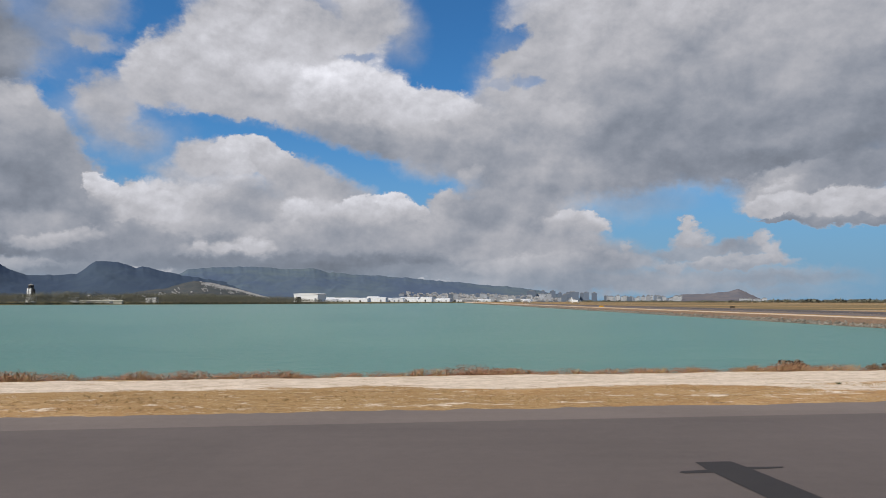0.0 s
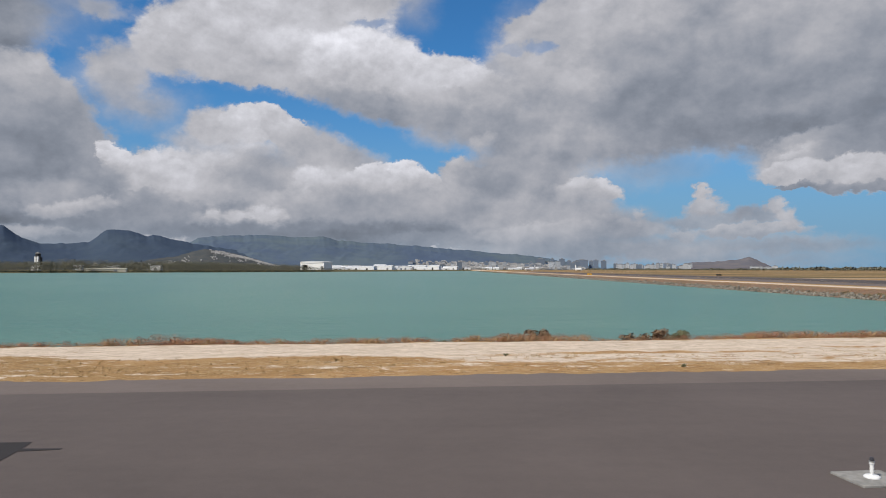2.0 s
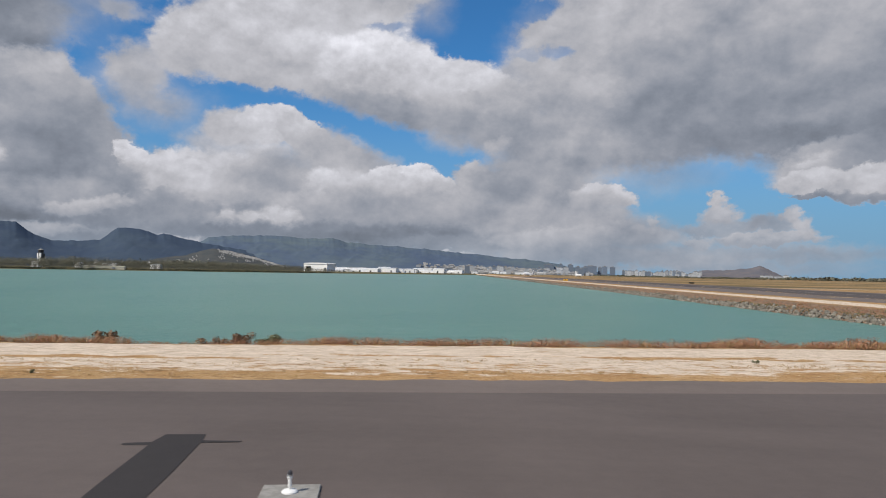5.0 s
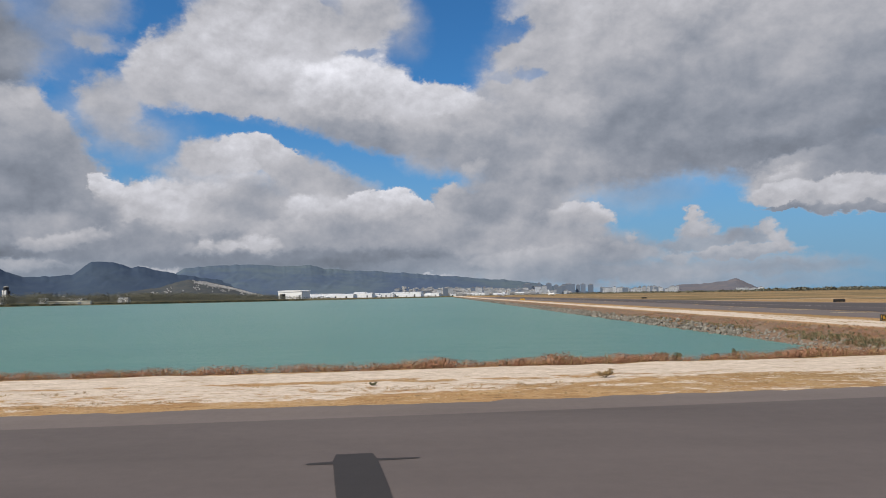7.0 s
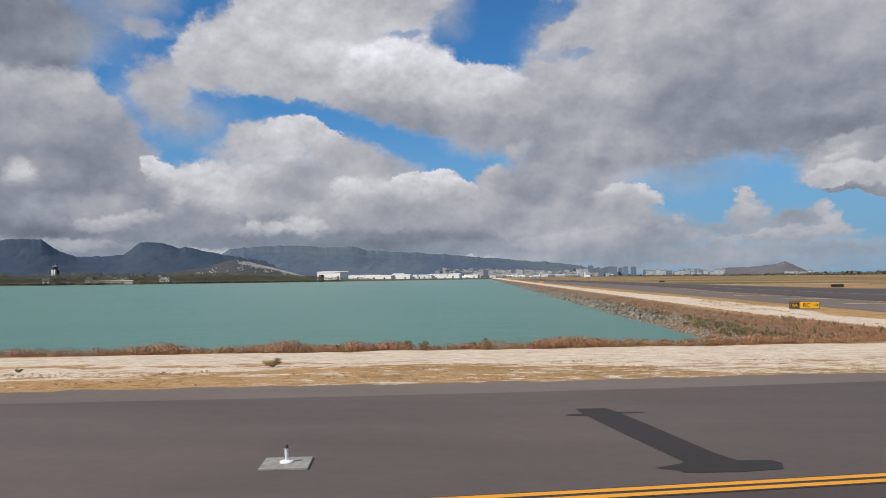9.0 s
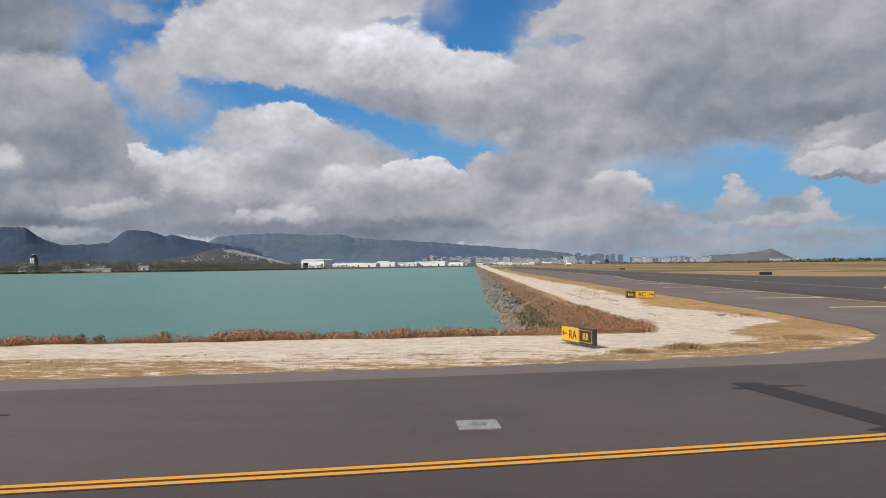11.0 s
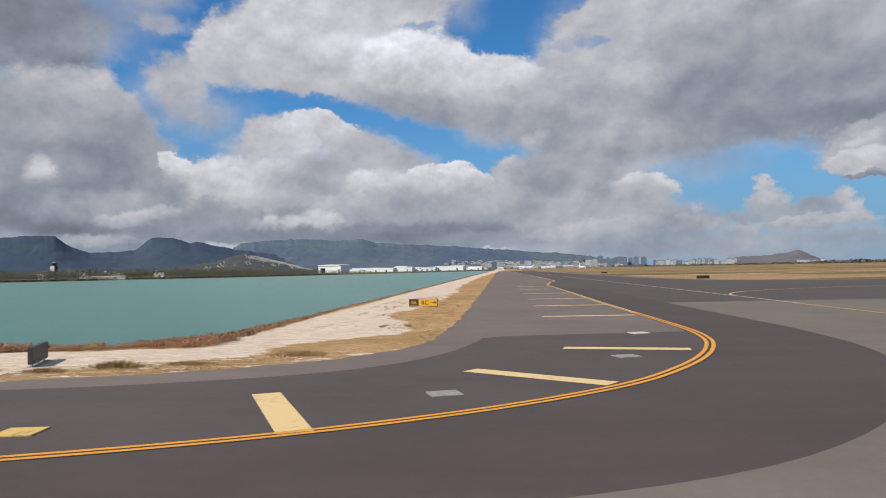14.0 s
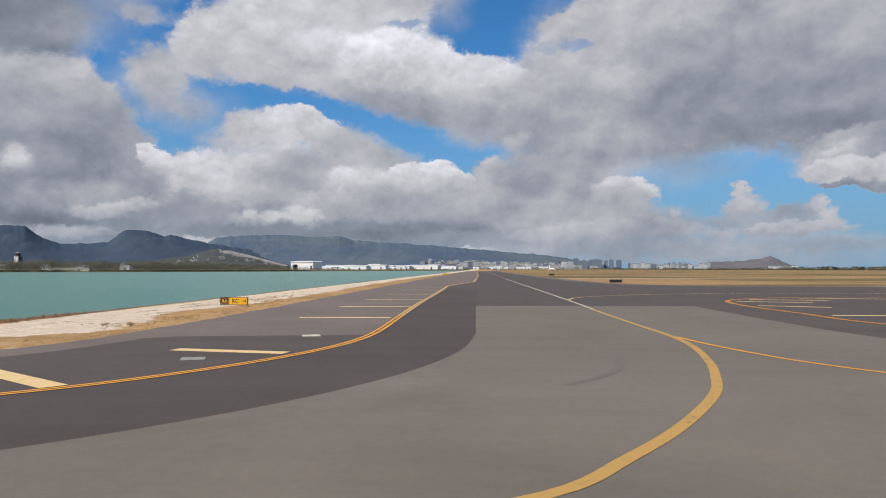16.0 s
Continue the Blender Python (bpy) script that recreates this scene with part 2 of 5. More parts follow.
    puff(4.5, 7.0, 4.95, 3.25, 0, 0.68, 0.64, 0.4, 1)
    puff(6.9, 6.5, 3.99, 2.51, 0, 0.66, 0.64, 0.5, 1)
    puff(-28.2, 4.6, 2.26, 0.54, 10, 0.8, 0.69, 0.7, 0.9)
    puff(-26.6, 5.0, 1.55, 0.46, 4, 0.76, 0.68, 0.7, 0.8)
    puff(-29.7, 4.1, 2.20, 0.53, 0, 0.73, 0.66, 0.5, 0.9)
    puff(-11.7, 4.8, 4.92, 1.48, 0, 0.73, 0.66, 0.4, 1)
    puff(-4.7, 4.4, 9.13, 2.09, 0, 0.69, 0.62, 0.4, 1)
    puff(-0.1, 4.2, 6.37, 2.18, 0, 0.69, 0.64, 0.4, 1)
    puff(6.9, 3.6, 6.62, 2.47, 0, 0.69, 0.66, 0.4, 1)
    puff(-17.4, 3.6, 3.44, 1.01, 0, 0.77, 0.67, 0.6, 0.9)
    puff(-18.6, 4.1, 0.76, 0.88, 0, 0.83, 0.73, 0.6, 0.85)
    puff(-15.0, 4.4, 1.31, 0.67, 0, 0.85, 0.75, 0.6, 0.85)
    puff(-16.5, 3.9, 1.30, 0.66, 0, 0.81, 0.71, 0.7, 0.7)
    puff(10.4, 6.4, 2.38, 0.89, 0, 0.76, 0.71, 0.25, 1)
    puff(11.9, 6.2, 1.36, 0.75, -10, 0.79, 0.72, 0.25, 1)
    puff(9.5, 4.6, 3.91, 2.05, 0, 0.7, 0.67, 0.4, 0.95)
    puff(11.8, 4.3, 0.94, 0.40, 0, 0.74, 0.7, 0.8, 0.6)
    # cloud low over the mountains
    puff(-31.1, 2.6, 3.75, 0.64, 0, 0.73, 0.69, 0.6, 1)
    puff(-22.1, 2.4, 1.39, 0.30, 0, 0.86, 0.82, 0.5, 0.9)
    puff(-24.5, 3.1, 6.54, 0.47, 0, 0.61, 0.59, 0.6, 0.9)
    puff(-10.3, 2.9, 13.46, 0.99, 0, 0.56, 0.53, 0.6, 0.95)
    puff(-7.2, 2.3, 5.89, 0.63, 0, 0.5, 0.49, 0.8, 0.9)
    puff(-0.8, 2.3, 7.72, 0.73, 0, 0.63, 0.62, 0.6, 0.9)
    puff(-1.5, 1.6, 2.81, 0.18, -3, 0.82, 0.8, 0.6, 0.9)
    puff(5.7, 2.8, 4.00, 0.99, 0, 0.73, 0.68, 0.3, 0.9)
    puff(6.8, 1.5, 6.60, 0.76, 0, 0.67, 0.66, 0.6, 0.9)
    puff(11.2, 2.9, 4.69, 1.06, 0, 0.71, 0.68, 0.4, 0.9)
    puff(14.3, 4.2, 0.75, 0.57, 0, 0.76, 0.71, 0.4, 0.85)
    puff(14.6, 3.0, 2.80, 0.87, 0, 0.71, 0.67, 0.4, 0.85)
    # small clouds over the sea
    puff(19.2, 5.7, 0.78, 0.68, 0, 0.8, 0.74, 0.35, 1)
    puff(19.6, 4.8, 1.47, 0.72, 0, 0.73, 0.68, 0.4, 0.95)
    puff(19.8, 3.8, 4.05, 0.80, 0, 0.655, 0.63, 0.45, 0.85)
    puff(23.2, 3.8, 2.19, 0.78, 0, 0.665, 0.635, 0.45, 0.85)
    puff(24.3, 4.6, 0.61, 0.73, 0, 0.745, 0.69, 0.4, 0.95)
    puff(25.0, 3.5, 0.85, 0.97, 0, 0.745, 0.685, 0.45, 0.95)
    puff(22.5, 2.8, 4.06, 0.49, 0, 0.71, 0.63, 0.3, 0.95)
    puff(17.8, 2.7, 1.19, 0.68, 0, 0.73, 0.68, 0.4, 0.9)
    puff(19.4, 1.8, 10.44, 0.76, 0, 0.635, 0.625, 0.7, 0.8)
    puff(11.6, 1.2, 11.45, 1.05, 0, 0.665, 0.65, 0.6, 1)
    puff(21.2, 0.6, 8.25, 0.45, 0, 0.62, 0.61, 0.9, 0.7)
    puff(26.0, 1.4, 5.52, 0.60, 0, 0.585, 0.585, 0.9, 0.6)
    puff(28.4, 9.1, 6.00, 1.47, 10, 0.7, 0.675, 0.3, 1)
    puff(26.3, 7.9, 3.82, 1.27, 5, 0.76, 0.71, 0.3, 1)
    puff(26.6, 6.9, 4.00, 1.15, 0, 0.81, 0.73, 0.15, 1)
    puff(26.9, 5.9, 3.35, 0.24, 0, 0.6, 0.565, 0.3, 0.95)
    puff(27.9, 7.6, 1.21, 0.31, 8, 0.64, 0.64, 0.5, 0.8)
    puff(25.4, 8.4, 1.49, 0.28, 10, 0.81, 0.76, 0.5, 0.7)
    # clouds beyond the view
    puff(38.1, 12.7, 8.46, 7.17, -0, 0.68, 0.62, 0.4, 1)
    puff(31.4, 14.2, 6.31, 5.83, -0, 0.68, 0.6, 0.5, 1)
    puff(31.6, 8.9, 5.29, 1.63, 6, 0.66, 0.64, 0.4, 1)
    puff(30.1, 6.8, 4.43, 1.42, -0, 0.8, 0.68, 0.16, 1)
    puff(30.3, 5.8, 4.08, 0.47, -0, 0.62, 0.57, 0.4, 1)
    puff(36.6, 5.1, 4.40, 2.19, -0, 0.74, 0.64, 0.3, 1)
    puff(-44.7, 14.1, 4.60, 3.89, -0, 0.62, 0.58, 0.4, 1)
    puff(-43.2, 6.9, 5.81, 3.65, -0, 0.68, 0.6, 0.3, 1)
    body, covered = g.node("ShaderNodeSeparateXYZ", Vector=state["so_far"]).outputs[:2]
    # sunlit heads show crisp billows, shaded bases stay smooth
    lit = g.step(body, 0.65, 0.86, 0.05, 0.36)
    broad = g.math("MULTIPLY_ADD", fine, g.step(body, 0.60, 0.84, 0.015, 0.04), broad)
    tone = g.math("MULTIPLY_ADD", crisp, lit, g.math("ADD", body, broad))
    grey = g.math("POWER", g.math("MAXIMUM", tone, 0.2), 2.32)
    tint = g.mix(g.step(tone, 0.55, 0.76), (8.55, 9.5, 11.5), (9.95, 9.98, 10.75))
    cloud = g.vec("SCALE", tint, scale=grey)
    sky = g.node("ShaderNodeTexSky")
    sky.sky_type, sky.sun_disc = "NISHITA", False
    sky.sun_elevation, sky.sun_rotation = math.asin(-SUN_WAY.z), math.atan2(-SUN_WAY.x, -SUN_WAY.y)
    sky.air_density, sky.dust_density, sky.ozone_density = 1.0, 0.3, 3.0
    blue = g.vec("MULTIPLY", sky.outputs[0], (0.36, 0.83, 1.17))
    haze = g.step(height, 16.0, 0.0, 0.0, 0.92)
    blue = g.mix(haze, blue, (1.95, 3.4, 5.15))
    cloud = g.mix(g.step(height, 4.5, 0.0, 0.0, 0.35), cloud, (2.9, 3.75, 4.8))
    colour = g.mix(covered, blue, cloud)
    back = g.node("ShaderNodeBackground", Color=colour, Strength=0.1)
    out = g.node("ShaderNodeOutputWorld")
    g.tree.links.new(back.outputs[0], out.inputs[0])


build_sky()

# ---------------------------------------------------------------- materials
def material(name, build):
    m = bpy.data.materials.new(name)
    m.use_nodes = True
    g = Graph(m.node_tree)
    build(g, m.node_tree.nodes["Principled BSDF"], g.node("ShaderNodeTexCoord").outputs["Object"])
    return m


def bump(g, bsdf, height, strength, distance=0.02):
    b = g.node("ShaderNodeBump", Height=height, Strength=strength, Distance=distance)
    g.tree.links.new(b.outputs[0], bsdf.inputs["Normal"])


def plain(name, colour, rough=0.6, metal=0.0, vary=0.12, scale=3.0):
    def build(g, bsdf, at):
        n = g.noise(at, scale, 5, 0.6)
        dark = tuple(c * (1 - 2 * vary) for c in colour)
        g.put(bsdf.inputs["Base Color"], g.mix(g.step(n, 0.3, 0.7), dark, colour))
        bsdf.inputs["Roughness"].default_value, bsdf.inputs["Metallic"].default_value = rough, metal
    return material(name, build)


def asphalt(name, colour, streak=0.5, darker=1.0):
    def build(g, bsdf, at):
        turned = g.node("ShaderNodeMapping", Vector=at)
        turned.inputs["Rotation"].default_value = (0, 0, radians(-7.5))
        turned.inputs["Scale"].default_value = (0.05, 0.55, 1)
        lanes = g.noise(turned.outputs[0], 1.0, 4, 0.6)
        blotch = g.noise(at, 0.11, 5, 0.6, 0.6)
        grit = g.noise(at, 26.0, 3, 0.7)
        fleck = g.noise(at, 2.3, 5, 0.7)
        v = g.math("ADD", g.math("MULTIPLY", g.math("SUBTRACT", lanes, 0.5), streak), g.math("MULTIPLY", g.math("SUBTRACT", blotch, 0.5), 0.55))
        v = g.math("ADD", v, g.math("MULTIPLY", g.math("SUBTRACT", grit, 0.5), 0.35))
        v = g.math("MULTIPLY_ADD", g.math("SUBTRACT", fleck, 0.5), 0.3, v)
        v = g.math("ADD", v, 1.0)
        if darker < 1:
            # the tone darkens gradually towards the east
            east = g.node("ShaderNodeSeparateXYZ", Vector=at).outputs[0]
            v = g.math("MULTIPLY", v, g.step(east, 62.0, 108.0, 1.0, darker))
        g.put(bsdf.inputs["Base Color"], g.vec("SCALE", colour, scale=v))
        bsdf.inputs["Roughness"].default_value = 0.85
        bsdf.inputs["Specular IOR Level"].default_value = 0.3
        bump(g, bsdf, grit, 0.25, 0.006)
    return material(name, build)


def paint(name, colour, wear=0.5):
    def build(g, bsdf, at):
        n = g.noise(at, 5.0, 7, 0.7)
        big = g.noise(at, 0.6, 4, 0.6)
        worn = g.math("MULTIPLY", g.step(g.math("ADD", n, g.math("MULTIPLY", big, 0.5)), 0.78, 1.0), wear)
        g.put(bsdf.inputs["Base Color"], g.mix(worn, colour, (0.1, 0.09, 0.08)))
        bsdf.inputs["Roughness"].default_value = 0.65
    return material(name, build)


def soil(g, bsdf, at):
    sand = g.node("ShaderNodeAttribute")
    sand.attribute_name = "sand"
    green = g.node("ShaderNodeAttribute")
    green.attribute_name = "green"
    rust = g.node("ShaderNodeAttribute")
    rust.attribute_name = "rust"
    coarse = g.noise(at, 0.35, 6, 0.65, 0.4)
    mid = g.noise(at, 1.9, 6, 0.68, 0.3)
    fine = g.noise(at, 9.0, 6, 0.7)
    stretched = g.node("ShaderNodeMapping", Vector=at)
    stretched.inputs["Rotation"].default_value = (0, 0, radians(-7.5))
    stretched.inputs["Scale"].default_value = (0.42, 1.0, 1)
    ruts = g.noise(stretched.outputs[0], 1.3, 6, 0.65, 0.3)
    straw = g.mix(g.step(coarse, 0.35, 0.65), (0.37, 0.21, 0.09), (0.46, 0.295, 0.145))
    wide = g.noise(stretched.outputs[0], 0.045, 5, 0.6, 0.5)
    straw = g.mix(g.step(wide, 0.42, 0.58, 0.0, 0.55), straw, (0.25, 0.165, 0.07))
    straw = g.mix(g.step(mid, 0.52, 0.72), straw, (0.27, 0.165, 0.075))
    straw = g.mix(g.step(fine, 0.54, 0.70), straw, (0.56, 0.41, 0.25))
    straw = g.mix(g.step(fine, 0.46, 0.32), straw, (0.20, 0.115, 0.05))
    coral = g.mix(g.step(ruts, 0.3, 0.7), (0.54, 0.44, 0.345), (0.70, 0.585, 0.475))
    coral = g.mix(g.step(fine, 0.53, 0.68, 0.0, 0.85), coral, (0.38, 0.30, 0.215))
    crust = g.noise(stretched.outputs[0], 3.4, 7, 0.72, 0.5)
    coral = g.mix(g.step(crust, 0.53, 0.60, 0.0, 0.48), coral, (0.30, 0.225, 0.15))
    coral = g.mix(g.step(crust, 0.45, 0.37, 0.0, 0.7), coral, (0.76, 0.66, 0.55))
    straw = g.mix(g.step(crust, 0.55, 0.63, 0.0, 0.75), straw, (0.17, 0.105, 0.055))
    straw = g.mix(g.step(crust, 0.43, 0.36, 0.0, 0.7), straw, (0.58, 0.46, 0.32))
    coral = g.mix(g.step(mid, 0.50, 0.64, 0.0, 0.7), coral, (0.47, 0.38, 0.285))
    edge = g.math("ADD", g.math("MULTIPLY", sand.outputs["Fac"], 0.82), g.math("MULTIPLY", g.math("SUBTRACT", ruts, 0.5), 1.5))
    grain = g.noise(stretched.outputs[0], 5.5, 4, 0.7, 0.2)
    edge = g.math("ADD", edge, g.math("MULTIPLY", g.math("SUBTRACT", fine, 0.5), 0.6))
    edge = g.math("MULTIPLY_ADD", g.math("SUBTRACT", grain, 0.5), 1.1, edge)
    colour = g.mix(g.step(edge, 0.42, 0.58), straw, coral)
    bank = g.mix(g.step(mid, 0.4, 0.65), (0.155, 0.105, 0.073), (0.26, 0.18, 0.125))
    colour = g.mix(rust.outputs["Fac"], colour, bank)
    wood = g.mix(g.step(coarse, 0.4, 0.6), (0.075, 0.072, 0.04), (0.15, 0.12, 0.06))
    colour = g.mix(green.outputs["Fac"], colour, wood)
    g.put(bsdf.inputs["Base Color"], colour)
    bsdf.inputs["Roughness"].default_value = 0.95
    bsdf.inputs["Specular IOR Level"].default_value = 0.1
    bump(g, bsdf, g.math("ADD", mid, fine), 0.9, 0.06)


def sea(g, bsdf, at):
    turned = g.node("ShaderNodeMapping", Vector=at)
    turned.inputs["Rotation"].default_value = (0, 0, radians(25))
    turned.inputs["Scale"].default_value = (0.5, 1.0, 1)
    chop = g.noise(turned.outputs[0], 1.6, 5, 0.65, 0.3)
    swell = g.noise(turned.outputs[0], 0.25, 3, 0.5)
    drift = g.noise(at, 0.012, 5, 0.6, 0.8)
    base = g.mix(g.step(drift, 0.35, 0.65), (0.086, 0.198, 0.172), (0.112, 0.232, 0.194))
    base = g.mix(g.step(chop, 0.5, 0.75, 0.0, 0.5), base, (0.16, 0.31, 0.27))
    g.put(bsdf.inputs["Base Color"], base)
    bsdf.inputs["Roughness"].default_value = 0.28
    bsdf.inputs["IOR"].default_value = 1.33
    bsdf.inputs["Specular IOR Level"].default_value = 0.16
    bump(g, bsdf, g.math("ADD", chop, g.math("MULTIPLY", swell, 1.5)), 0.9, 0.35)


def leafy(name, dark, light, rough=0.8):
    def build(g, bsdf, at):
        pick = g.node("ShaderNodeNewGeometry").outputs["Random Per Island"]
        patch = g.noise(at, 0.7, 4, 0.6)
        fac = g.math("ADD", g.math("MULTIPLY", pick, 0.6), g.math("MULTIPLY", g.step(patch, 0.3, 0.7), 0.4))
        g.put(bsdf.inputs["Base Color"], g.mix(fac, dark, light))
        bsdf.inputs["Roughness"].default_value = rough
        bsdf.inputs["Specular IOR Level"].default_value = 0.15
    return material(name, build)


def hillside(name, dark, light, scale=0.006):
    def build(g, bsdf, at):
        n = g.noise(at, scale, 8, 0.62, 0.4)
        fine = g.noise(at, scale * 9, 5, 0.65)
        fac = g.math("ADD", g.math("MULTIPLY", n, 0.8), g.math("MULTIPLY", fine, 0.3))
        g.put(bsdf.inputs["Base Color"], g.mix(g.step(fac, 0.42, 0.72), dark, light))
        bsdf.inputs["Roughness"].default_value = 1.0
        bsdf.inputs["Specular IOR Level"].default_value = 0.0
    return material(name, build)


def storeys(name, wall, glass, floor_height=4.0):
    """A far facade: rows of windows between floor bands."""
    def build(g, bsdf, at):
        parts = g.node("ShaderNodeSeparateXYZ", Vector=at)
        row = g.math("FRACT", g.math("DIVIDE", parts.outputs[2], floor_height))
        side = g.math("FRACT", g.math("DIVIDE", g.math("ADD", parts.outputs[0], parts.outputs[1]), 5.5))
        pane = g.math("MULTIPLY", g.math("GREATER_THAN", row, 0.4), g.math("GREATER_THAN", side, 0.25))
        pick = g.node("ShaderNodeObjectInfo").outputs["Random"]
        tint = g.vec("SCALE", wall, scale=g.math("MULTIPLY_ADD", pick, 0.5, 0.7))
        g.put(bsdf.inputs["Base Color"], g.mix(g.math("MULTIPLY", pane, 0.7), tint, glass))
        bsdf.inputs["Roughness"].default_value = 0.6
    return material(name, build)


M_SOIL = material("dry_grass_and_coral_sand", soil)
M_SEA = material("turquoise_lagoon", sea)
M_ASPHALT_DARK = asphalt("dark_asphalt", (0.105, 0.085, 0.078), 0.32, 0.76)
M_ASPHALT_NEW = asphalt("new_dark_asphalt", (0.070, 0.055, 0.0505), 0.4)
M_BARRED = asphalt("very_dark_asphalt", (0.032, 0.028, 0.0275), 0.15)
M_ASPHALT_MID = asphalt("shoulder_asphalt", (0.150, 0.121, 0.107), 0.3)
M_ASPHALT_OLD = asphalt("old_grey_asphalt", (0.150, 0.129, 0.107), 0.25)
M_YELLOW = paint("yellow_line_paint", (0.69, 0.295, 0.016), 0.35)
M_LEAD_YELLOW = paint("scuffed_yellow_paint", (0.45, 0.26, 0.065), 0.9)
M_PALE_YELLOW = paint("faded_yellow_paint", (0.68, 0.49, 0.23), 0.45)
# worn yellow, with the pale sheen of a low viewing angle in its colour
M_FAR_YELLOW = paint("angle_paled_yellow_paint", (0.68, 0.43, 0.14), 0.5)
M_BLEACHED = paint("bleached_line_paint", (0.46, 0.41, 0.32), 0.7)
M_BLACK_PAINT = paint("black_line_paint", (0.035, 0.028, 0.024), 0.3)
M_CONCRETE = plain("pale_concrete", (0.29, 0.28, 0.26), 0.9, vary=0.15, scale=6)
M_CREAM = plain("cream_concrete", (0.55, 0.52, 0.42), 0.9, vary=0.12, scale=6)
M_PAD_YELLOW = paint("yellow_painted_concrete", (0.62, 0.42, 0.12), 0.9)
M_WHITE = plain("white_paint", (0.78, 0.78, 0.77), 0.5, vary=0.05)
M_SIGN_YELLOW = plain("yellow_sign_face", (0.78, 0.42, 0.02), 0.35, vary=0.05, scale=2)
M_SIGN_BLACK = plain("black_sign_face", (0.025, 0.023, 0.02), 0.4, vary=0.1)
M_SIGN_HOUSING = plain("dark_grey_housing", (0.055, 0.055, 0.055), 0.5, vary=0.2)
M_STEEL = plain("galvanised_steel", (0.45, 0.45, 0.44), 0.45, 0.8)
M_GLASS_LENS = plain("blue_lens", (0.05, 0.05, 0.06), 0.4)
M_ROCK = leafy("grey_basalt_and_coral_rock", (0.066, 0.060, 0.050), (0.29, 0.265, 0.22), 0.95)
M_RUST = leafy("dry_russet_scrub", (0.265, 0.136, 0.086), (0.46, 0.240, 0.150), 0.9)
M_BROWN = leafy("brown_drying_leaf", (0.125, 0.082, 0.052), (0.31, 0.19, 0.115), 0.9)
M_STRAW = leafy("dry_straw", (0.24, 0.15, 0.065), (0.48, 0.35, 0.18), 0.9)
M_LEAF = leafy("dull_green_leaf", (0.092, 0.098, 0.056), (0.23, 0.215, 0.115), 0.7)
M_BARK = plain("grey_brown_stem", (0.11, 0.085, 0.06), 0.9, vary=0.2, scale=12)
# tree greens paled and evened: haze put into the colour
M_WOODS = leafy("shore_trees", (0.112, 0.113, 0.086), (0.158, 0.152, 0.114), 0.9)
M_MANGROVE = leafy("shore_mangrove", (0.030, 0.036, 0.026), (0.060, 0.066, 0.044), 0.9)
# haze blue, cloud shade and sunlit green put into the ridges' base colours
M_HILL_FAR = hillside("hazy_forested_ridge", (0.076, 0.104, 0.158), (0.112, 0.145, 0.162), 0.0013)
M_HILL_LEFT = hillside("hazy_shaded_peak", (0.048, 0.068, 0.106), (0.058, 0.080, 0.112), 0.004)
# town hill and crater carry bluish haze in their base colours
M_HILL_TOWN = hillside("hazy_scrub_hillside", (0.062, 0.070, 0.076), (0.088, 0.090, 0.088), 0.02)
M_CRATER = hillside("hazy_crater_slope", (0.12, 0.12, 0.14), (0.16, 0.145, 0.15), 0.012)
M_TOWER_DARK = storeys("blue_grey_tower", (0.165, 0.20, 0.255), (0.11, 0.145, 0.20))
M_TOWER_PALE = storeys("pale_tower", (0.48, 0.49, 0.51), (0.20, 0.225, 0.26))
M_SHED = plain("white_metal_sheet", (0.80, 0.81, 0.82), 0.5, vary=0.08, scale=0.3)
M_HOUSE = plain("pale_house_walls", (0.44, 0.43, 0.42), 0.8, vary=0.25, scale=0.15)
# walls dimmed and greyed, haze over the far slope put into the colour
M_FAR_HOUSE = plain("hazy_house_walls", (0.38, 0.375, 0.37), 0.8, vary=0.3, scale=0.1)
M_ROOF = plain("grey_roof", (0.25, 0.26, 0.28), 0.8, vary=0.2, scale=0.2)
# near-black puts the shade of open doorways into colour; tower core and cab too
M_DARK_OPEN = plain("dark_doorway", (0.03, 0.03, 0.035), 0.8)
M_SCUFF = plain("tyre_scuffed_asphalt", (0.136, 0.119, 0.099), 0.85, vary=0.08, scale=2)
M_TYRE = plain("black_rubber", (0.02, 0.02, 0.02), 0.8)

# ---------------------------------------------------------------- tools for building
rng = np.random.default_rng(7)


def link_mesh(name, me, mat=None, parent=None, label=""):
    if mat:
        me.materials.append(mat)
    ob = new(name, me)
    ob.parent = parent
    return tagged(ob, label)


def part(name, bm, mat, parent=None, label=""):
    me = bpy.data.meshes.new(name)
    bm.to_mesh(me)
    bm.free()
    return link_mesh(name, me, mat, parent, label)


def mesh_part(name, verts, faces, mat, parent=None, label=""):
    me = bpy.data.meshes.new(name)
    me.from_pydata(verts, [], faces)
    return link_mesh(name, me, mat, parent, label)


def thing(name, label, category, at=(0, 0, 0), turn=0, group=""):
    ob = new(name)
    ob.empty_display_size = 0.2
    ob.matrix_basis = pose(*at, 0, 0, turn)
    return tagged(ob, label, category, group)


def box(bm, x0, x1, y0, y1, z0, z1, bevel=0.0):
    m = Matrix.Translation(((x0 + x1) / 2, (y0 + y1) / 2, (z0 + z1) / 2)) @ Matrix.Diagonal((x1 - x0, y1 - y0, z1 - z0, 1))
    made = bmesh.ops.create_cube(bm, size=1, matrix=m)
    if bevel:
        edges = {e for v in made["verts"] for e in v.link_edges}
        bmesh.ops.bevel(bm, geom=list(edges), offset=bevel, segments=2, affect="EDGES", profile=0.5)
    return bm


